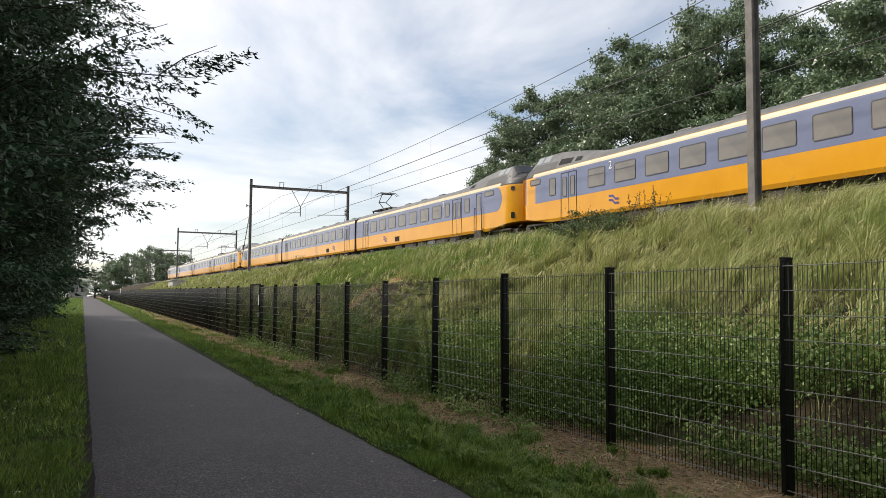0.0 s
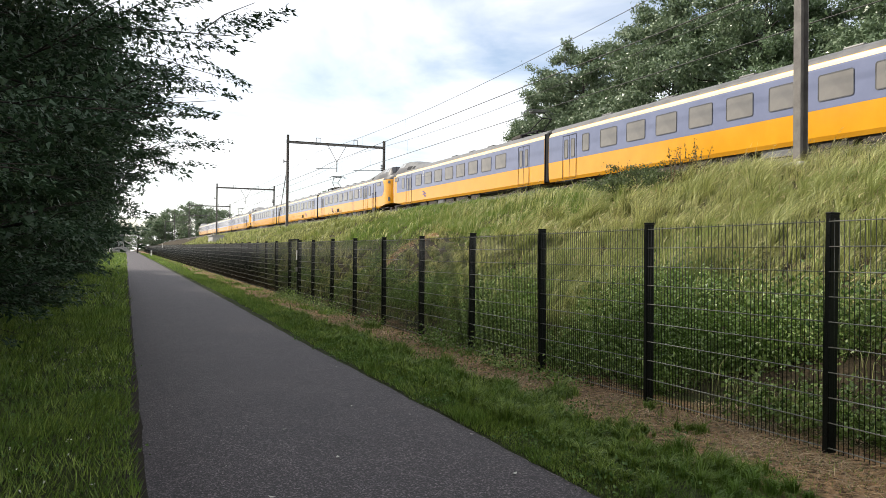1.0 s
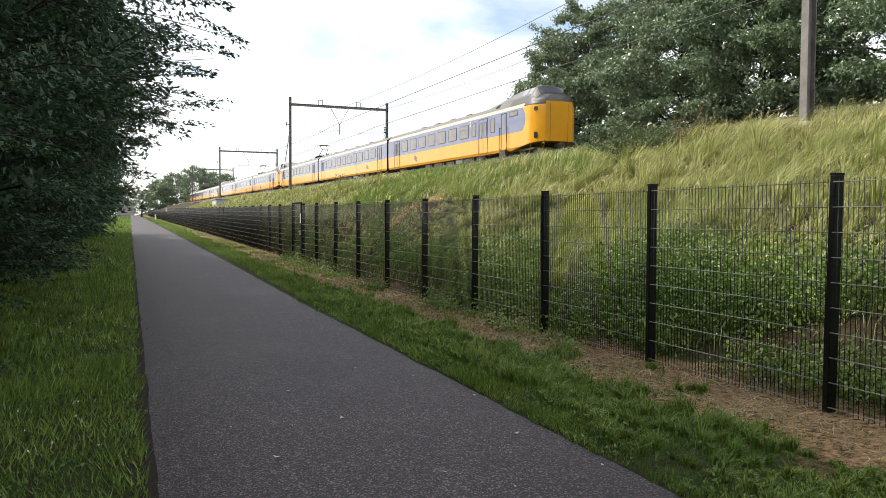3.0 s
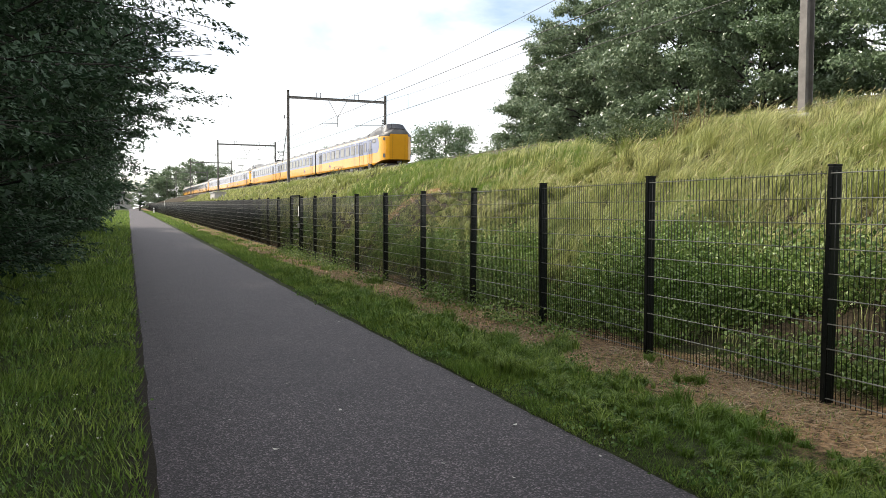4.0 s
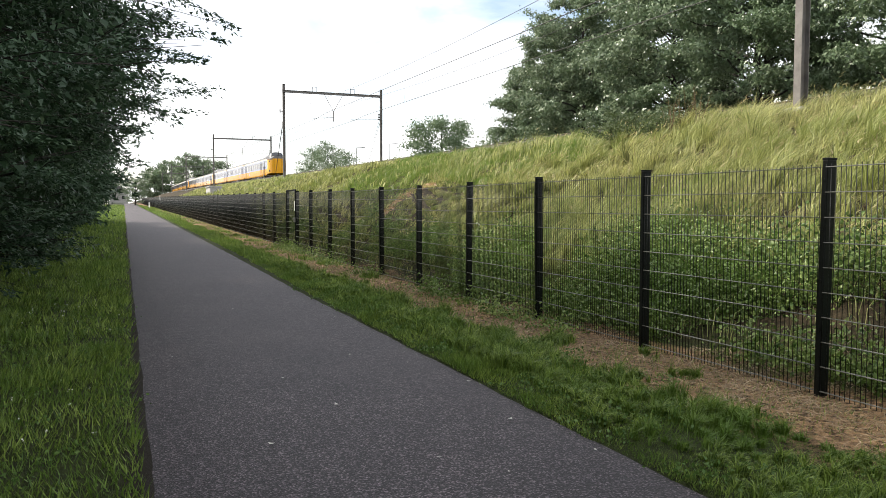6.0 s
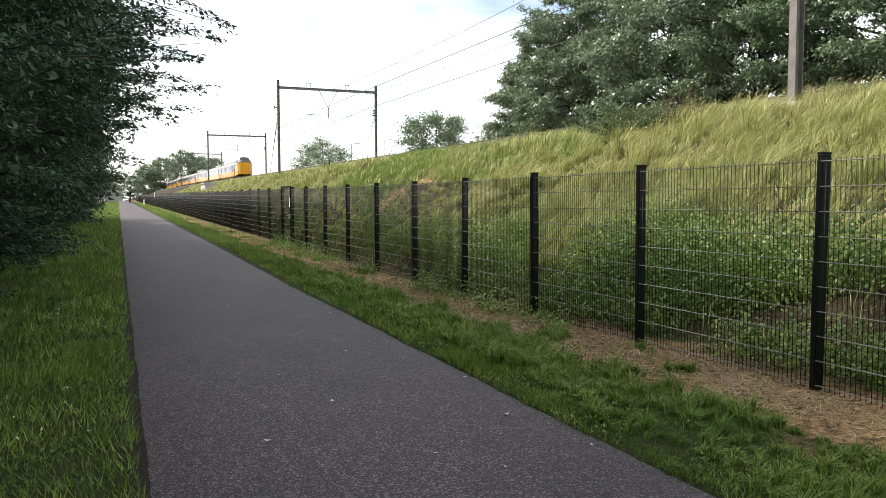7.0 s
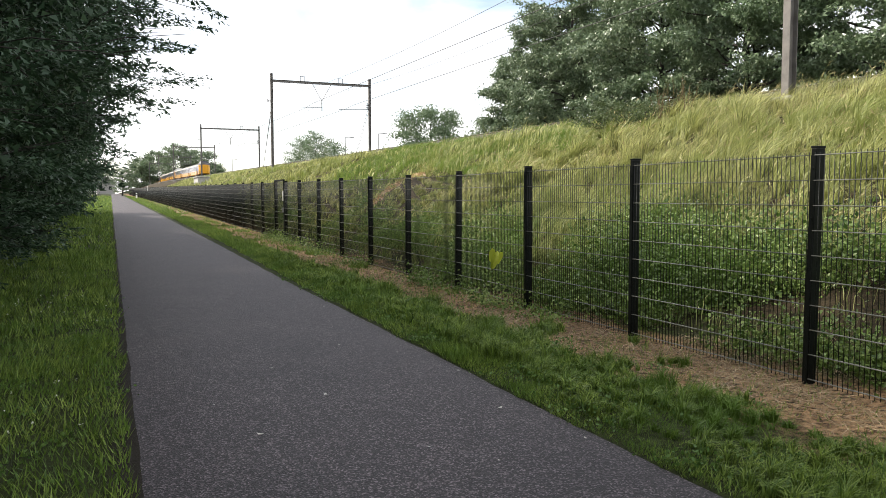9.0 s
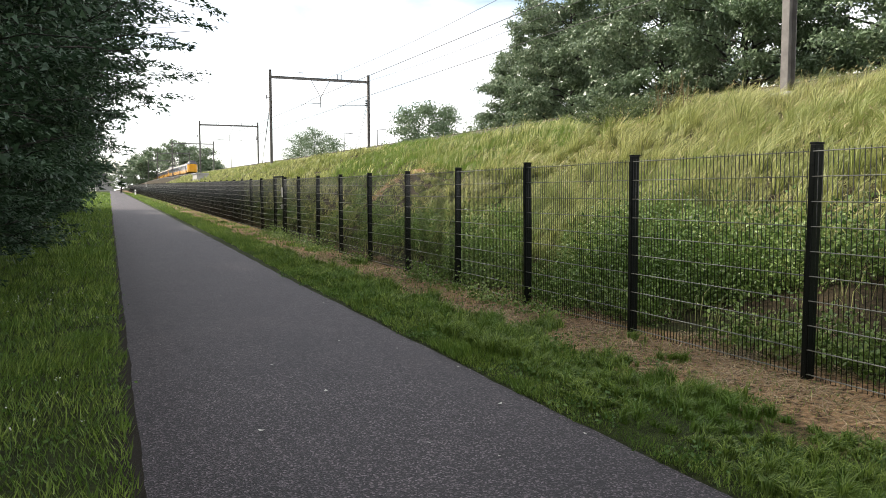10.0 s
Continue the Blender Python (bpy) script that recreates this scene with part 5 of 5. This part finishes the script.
def add_window(car, sign, s, z, w, h, split=False):
    win = part("window", ring_mesh(w, h, 0.09, 0.035, M["trim"], "window"), car, m=on_side(sign, s, z))
    part("pane", plate_mesh(w - 0.05, h - 0.05, 0.07, M["glass"], "pane"), win, m=pose(0.003, 0, 0))
    if split:
        part("glazing_bar", plate_mesh(w - 0.08, 0.03, 0.01, M["trim"], "glazing_bar", 0.012), win, m=pose(0.003, 0, 0.12))
    return win


def add_door(car, sign, s, w=1.3):
    d = part("door", ring_mesh(w, 2.2, 0.04, 0.018, M["black"], "door"), car, m=on_side(sign, s, 2.0, 0.004))
    part("door_seam", plate_mesh(0.016, 2.16, 0.004, M["black"], "door_seam"), d, m=pose(0.004, 0, 0))
    for k in (-1, 1):
        f = part("door_window", ring_mesh(0.36, 0.95, 0.08, 0.035, M["trim"], "door_window"), d, m=pose(0.004, k * w * 0.25, 0.42))
        f["label"] = "narrow rounded door window"
        part("door_pane", plate_mesh(0.30, 0.89, 0.06, M["glass"], "door_pane"), d, m=pose(0.007, k * w * 0.25, 0.42))
    bm = bmesh.new()
    box(bm, 0.03, 0, -1.2, 0.12, w * 0.9, 0.04, 0.008)
    part("step", (bm, M["under"]), d)


def add_mark(car, sign, s):
    """A plain two-arrow shape in place of the operator's mark."""
    bm = bmesh.new()
    for k in (-1, 1):
        a = [(-0.34, 0.03), (-0.1, 0.03), (0.1, -0.13), (0.34, -0.13), (0.34, -0.21), (0.06, -0.21), (-0.14, -0.05), (-0.34, -0.05)]
        vs = [bm.verts.new((0.004, k * p[0], k * p[1] + 0.0)) for p in a]
        bm.faces.new(vs if k > 0 else vs)
    part("operator_mark", (bm, M["logo"]), car, "dark blue two-arrow mark on the orange side", on_side(sign, s, 1.42, 0.004))


def add_figure(car, sign, s, z, text="2", size=0.5):
    cu = bpy.data.curves.new("class_figure", "FONT")
    cu.body, cu.size, cu.align_x, cu.align_y, cu.extrude = text, size, "CENTER", "CENTER", 0.002
    tmp = bpy.data.objects.new("tmp_text", cu)
    me = bpy.data.meshes.new_from_object(tmp)
    bpy.data.objects.remove(tmp)
    me.materials.clear()
    me.materials.append(M["white"])
    m = Matrix.Translation((sign * 1.434, ylocal(s), z)) @ pose(0, 0, 0, 90, 0, 90 if sign > 0 else -90)
    part("class_figure", me, car, "white class figure", m)


def add_bogie(car, s):
    bm = bmesh.new()
    for sg in (-1, 1):
        box(bm, sg * 1.02, 0, 0.56, 0.16, 3.3, 0.18, 0.03)
        for k in (-1.25, 1.25):
            box(bm, sg * 1.05, k, 0.48, 0.22, 0.42, 0.34, 0.04)
            bar(bm, (sg * 1.08, k * 0.62, 0.5), (sg * 1.08, k * 0.62, 0.9), 0.1, 8)
        bar(bm, (sg * 1.2, -0.7, 0.62), (sg * 1.2, 0.7, 0.80), 0.05, 8)
    box(bm, 0, 0, 0.60, 2.0, 0.5, 0.24, 0.03)
    b = part("bogie", (bm, M["under"]), car, "grimy dark bogie frame", pose(0, ylocal(s), 0))
    for k in (-1.25, 1.25):
        for sg in (-1, 1):
            bm = bmesh.new()
            bar(bm, (sg * 0.70, 0, 0), (sg * 0.83, 0, 0), 0.45, 24)
            bar(bm, (sg * 0.66, 0, 0), (sg * 0.70, 0, 0), 0.48, 24)
            bar(bm, (sg * 0.83, 0, 0), (sg * 0.95, 0, 0), 0.12, 10)
            part("wheel", (bm, M["steel"]), b, "steel wheel", pose(0, k, 0.46))


def add_underframe(car, cab):
    rnd = random.Random(3 if cab else 4)
    s = 6.9 if cab else 6.0
    for k in range(6):
        w = rnd.uniform(1.2, 2.2)
        h = rnd.uniform(0.28, 0.5)
        bm = bmesh.new()
        box(bm, 0, ylocal(s + w / 2), 0.86 - h / 2, 2.5, w, h, 0.04)
        for j in (-1, 1):
            box(bm, j * 1.26, ylocal(s + w / 2), 0.86 - h / 2, 0.03, w * 0.7, h * 0.6, 0.008)
        part("equipment_box", (bm, M["galv"] if k == 2 else M["under"]), car, m=None)
        s += w + rnd.uniform(0.1, 0.7)
    bm = bmesh.new()
    box(bm, 0, 0, 0.83, 2.45, CAR_LEN - 1.2, 0.10, 0.02)
    part("sill", (bm, M["under"]), car)


def add_pantograph(car, s):
    y = ylocal(s)
    bm = bmesh.new()
    for sg in (-0.7, 0.7):
        box(bm, sg, y, 4.0, 0.08, 2.2, 0.08, 0.01)
        for k in (-0.9, 0.9):
            bar(bm, (sg, y + k, 3.7), (sg, y + k, 4.0), 0.07, 8)
    for k in (-0.9, 0.0, 0.9):
        box(bm, 0, y + k, 4.0, 1.4, 0.1, 0.08, 0.01)
    p = part("pantograph", (bm, M["black"]), car, "raised dark pantograph on the roof")
    bm = bmesh.new()
    for sg in (-1, 1):
        bar(bm, (sg * 0.45, y - 0.8, 4.05), (sg * 0.3, y + 0.75, 4.75), 0.035, 6)
        bar(bm, (sg * 0.3, y + 0.75, 4.75), (sg * 0.42, y - 0.35, 5.28), 0.03, 6)
    bar(bm, (-0.3, y + 0.75, 4.75), (0.3, y + 0.75, 4.75), 0.03, 6)
    part("arm", (bm, M["black"]), p)
    bm = bmesh.new()
    for k in (-0.55, -0.15):
        box(bm, 0, y + k, 5.38, 1.3, 0.05, 0.05, 0.01)
        for sg in (-1, 1):
            bar(bm, (sg * 0.64, y + k, 5.38), (sg * 0.95, y + k, 5.18), 0.022, 6)
    box(bm, 0, y - 0.35, 5.30, 0.9, 0.5, 0.04, 0.01)
    part("collector_head", (bm, M["galv"]), p)
    bm = bmesh.new()
    for k in range(2):
        box(bm, 0, y - 1.5 - 0.75 * k, 3.96, 1.3 - 0.2 * k, 0.6, 0.20, 0.05)
    part("roof_equipment", (bm, M["under"]), car, "dark high-voltage equipment on the roof")


def build_carriage(kind):
    """kind: 'tail' (cab with round-ended blue band), 'lead' (cab with square-ended band) or 'mid'."""
    cab = kind != "mid"
    label = {"tail": "orange and blue train driving carriage, raised cab, rounded blue band",
             "lead": "orange and blue train driving carriage, raised cab, long blue band",
             "mid": "orange and blue electric train middle carriage with cream stripe"}[kind]
    car = tagged(new("train_carriage"), label, "train carriage", "carriages of the passing train")
    part("body", (body_shell(cab), M["orange"]), car)
    rf = part("roof", (roof_shell(cab), M["roof"], True), car, "dusty grey roof")
    for sg in (-1, 1):
        if kind == "tail":
            part("blue_band", (side_strip(sg, 1.30, CAR_LEN - 0.02, 1.87, 3.205, cab, 0.004, round0=0.62, rows=12), M["blue"]), car)
        elif kind == "lead":
            part("blue_band", (side_strip(sg, 0.55, CAR_LEN - 0.02, 1.87, 3.205, cab, 0.004, round0=0.22), M["blue"]), car)
        else:
            part("blue_band", (side_strip(sg, 0.02, CAR_LEN - 0.02, 1.87, 3.205, cab, 0.004), M["blue"]), car)
        part("cream_stripe", (side_strip(sg, 0.35 if cab else 0.02, CAR_LEN - 0.02, 3.21, 3.40, cab, 0.005, rows=2), M["cream"]), car, "cream stripe along the roof edge")
        if kind == "tail":
            add_window(car, sg, 2.75, 2.97, 1.1, 0.30)
            d = part("cab_door", ring_mesh(0.72, 2.15, 0.05, 0.016, M["black"], "cab_door"), car, m=on_side(sg, 4.0, 2.03, 0.004))
            part("door_pane", plate_mesh(0.34, 0.85, 0.06, M["glass"], "cab_pane"), d, m=pose(0.008, 0, 0.5))
            for k in (-0.47, 0.47):
                bm = bmesh.new()
                bar(bm, (0.07, k, -1.0), (0.07, k, 0.25), 0.02, 8)
                for zz in (-1.0, 0.25):
                    bar(bm, (0.0, k, zz), (0.07, k, zz), 0.02, 8)
                part("handrail", (bm, M["black"]), d, "dark upright handrail")
            bm = bmesh.new()
            box(bm, -0.05, 0, -1.32, 0.3, 0.8, 0.5, 0.03)
            part("cab_step", (bm, M["under"]), d)
            add_window(car, sg, 5.55, 2.55, 0.62, 0.86)
            add_door(car, sg, 6.95)
            add_window(car, sg, 8.35, 2.55, 0.62, 0.86)
            first, count, pitch = 9.95, 7, 2.02
            add_figure(car, sg, 8.93, 2.95)
            add_mark(car, sg, 19.5)
        elif kind == "lead":
            add_window(car, sg, 1.75, 2.97, 0.95, 0.30)
            add_window(car, sg, 3.35, 2.55, 0.58, 0.86)
            add_door(car, sg, 4.75)
            add_window(car, sg, 6.95, 2.55, 1.28, 0.86, True)
            first, count, pitch = 8.98, 7, 2.02
            add_figure(car, sg, 7.97, 2.93)
            add_mark(car, sg, 8.2)
        else:
            add_door(car, sg, 2.1)
            first, count, pitch = 4.1, 9, 2.09
            add_window(car, sg, CAR_LEN - 3.6, 2.55, 0.62, 0.86)
            add_mark(car, sg, 6.0)
            add_figure(car, sg, 3.13, 2.93, size=0.4)
        for k in range(count):
            add_window(car, sg, first + pitch * k, 2.55, 1.42 if cab else 1.36, 0.86, split=(k == 0))
        add_door(car, sg, CAR_LEN - (2.35 if cab else 2.1))
    if cab:
        rw = part("windscreen", (roof_patch(0.66, 1.12, -0.52, 0.52, n=9), M["dark_glass"]), rf, "dark raked windscreen of the raised cab")
        for sg in (-1, 1):
            part("cab_window", (roof_patch(1.22, 1.75, sg * 0.56, sg * 0.72), M["cab_glass"]), rf)
            part("cab_window", (roof_patch(1.85, 2.5, sg * 0.56, sg * 0.72), M["cab_glass"]), rf)
            part("roof_vent", (roof_patch(5.0, 5.5, sg * 0.72, sg * 0.88), M["black"]), rf, "dark roof vent")
            if kind == "lead":
                part("roof_vent", (roof_patch(3.6, 4.7, sg * 0.72, sg * 0.9), M["black"]), rf, "dark roof vent")
            part("visor_band", (side_strip(sg, 0.0, 1.5, 3.24, 3.42, True, 0.009, rows=2), M["visor"]), car, "dark band round the top of the nose")
            part("visor_flank", (roof_patch(0.6, 3.4, sg * 0.75, sg * 0.985, off=0.007, n=9), M["visor"]), rf, "dark paint below the cab windows")
            for z in (3.0, 1.55):
                bm = bmesh.new()
                pts = round_rect(0.34, 0.24 if z > 2 else 0.34, 0.09)
                vs = []
                for p, zz in pts:
                    s = 0.42 + p * 0.6
                    vs.append(bm.verts.new((sg * (side_half(z + zz) * nose_fac(s) + 0.014), ylocal(s) - 0.012, z + zz)))
                bm.faces.new(vs)
                bmesh.ops.solidify(bm, geom=bm.faces[:], thickness=0.01)
                part("lamp_cluster", (bm, M["dark_glass"]), car, "dark recessed lamp cluster")
        bm = bmesh.new()
        box(bm, 0, ylocal(-0.006), 2.25, 1.10, 0.02, 2.05, 0.008)
        part("nose_door", (bm, M["orange"]), car)
        bm = bmesh.new()
        for sg in (-1, 1):
            box(bm, sg * 0.56, ylocal(-0.002), 2.25, 0.018, 0.012, 2.07)
        part("nose_seam", (bm, M["black"]), car)
        part("visor_top", (roof_patch(0.0, 0.62, -0.97, 0.97, off=0.008, n=11), M["visor"]), rf, "dark ledge before the windscreen")
        bm = bmesh.new()
        box(bm, 0, ylocal(-0.18), 0.95, 0.3, 0.5, 0.26, 0.04)
        bar(bm, (0, ylocal(-0.1), 0.95), (0, ylocal(0.3), 0.95), 0.12, 10)
        part("coupler", (bm, M["under"]), car)
        bm = bmesh.new()
        box(bm, 0, ylocal(0.55), 0.62, 2.1, 0.7, 0.42, 0.06)
        part("plough", (bm, M["under"]), car)
    for s in [CAR_LEN + 0.012] + ([] if cab else [-0.012]):
        bm = bmesh.new()
        box(bm, 0, ylocal(s), 2.15, 2.84, 0.024, 2.6, 0.0)
        part("end_wall", (bm, M["black"]), car, "black end wall at the gangway")
    bm = bmesh.new()
    box(bm, 0, ylocal(CAR_LEN + 0.10), 2.2, 2.72, 0.40, 2.6, 0.04)
    part("gangway", (bm, M["black"]), car, "black rubber gangway bellows")
    if not cab:
        bm = bmesh.new()
        box(bm, 0, ylocal(-0.10), 2.2, 2.72, 0.40, 2.6, 0.04)
        part("gangway", (bm, M["black"]), car, "black rubber gangway bellows")
    for s in (11.5, 14.5, 17.5, 20.5) if cab else (3.5, 8.5, 13.2, 17.9, 22.5):
        bm = bmesh.new()
        box(bm, 0, ylocal(s), 3.90, 0.9, 0.8, 0.16, 0.05)
        part("roof_ventilator", (bm, M["roof"]), rf)
    add_bogie(car, 4.3 if cab else 3.2)
    add_bogie(car, CAR_LEN - 3.2)
    add_underframe(car, cab)
    return car


def build_train():
    """Three coupled units, from the tail forwards; each entry: carriage, offset of its middle, turned round or not."""
    base = {k: build_carriage(k) for k in ("tail", "mid", "lead")}
    used = set()
    order = ["tail", "mid", "lead", "tail", "mid", "lead", "tail", "mid", "mid", "lead"]
    cars = []
    for i, kind in enumerate(order):
        car = base[kind] if kind not in used else copy_thing(base[kind], Matrix())
        used.add(kind)
        cars.append((car, CAR_PITCH * (i + 0.5), kind == "lead"))
    for i in (2, 3, 6):
        add_pantograph(cars[i][0], 23.3)
    for i, s in ((3, 17.0), (4, 8.0), (6, 17.0)):
        bm = bmesh.new()
        box(bm, -1.425, ylocal(s), 1.28, 0.012, 0.85, 0.34, 0.004)
        part("vent_grille", (bm, M["black"]), cars[i][0], "black ventilation grille")
    return cars


TRAIN = build_train()


def motions():
    for car, off, turned in TRAIN:
        rows = []
        for i in range(21):
            t = i * 0.5
            y = -45.8 + 28.0 * t + off + float(np.interp(t, [0, 0.5, 1, 2, 2.5, 4, 5, 7, 10], [1.2, 1.1, 0.7, 0.3, 0, -1.0, -1.2, -0.6, 0]))
            a, b = rise(y - 9), rise(y + 9)
            pitch = math.degrees(math.atan2(b - a, 18))
            rows.append((t, pose(TRACKS[1], y, RAIL_Z + (a + b) / 2, -pitch if turned else pitch, 0, 180 if turned else 0)))
        walk(car, rows)
    rnd = random.Random(2)
    for tree in [o for o in RIGHT_TREES if o["category"] == "tree" and o.location.y < 100] + [o for o in LEFT_TREES if o["category"] == "tree" and o.location.y < 40]:
        a, b, c = rnd.uniform(0, 6.28), rnd.uniform(0, 6.28), rnd.uniform(0.9, 1.3)
        x, y, z = tree.location
        walk(tree, [(0.5 * i, pose(x, y, z, 0.22 * math.sin(1.9 * c * 0.5 * i + a), 0.28 * math.sin(1.5 * c * 0.5 * i + b))) for i in range(21)])
    walk(INSECT, [(0, pose(3.0, -2.0, 2.2)), (8.6, pose(2.6, -1.2, 1.9)), (8.9, pose(0.62, 0.23, 1.64)), (9.0, pose(0.239, 0.382, 1.613, 0, 20, 0)), (9.1, pose(-0.15, 0.53, 1.62)), (9.4, pose(-2.4, 1.2, 2.0)), (10, pose(-4.0, 1.5, 2.6))])


motions()
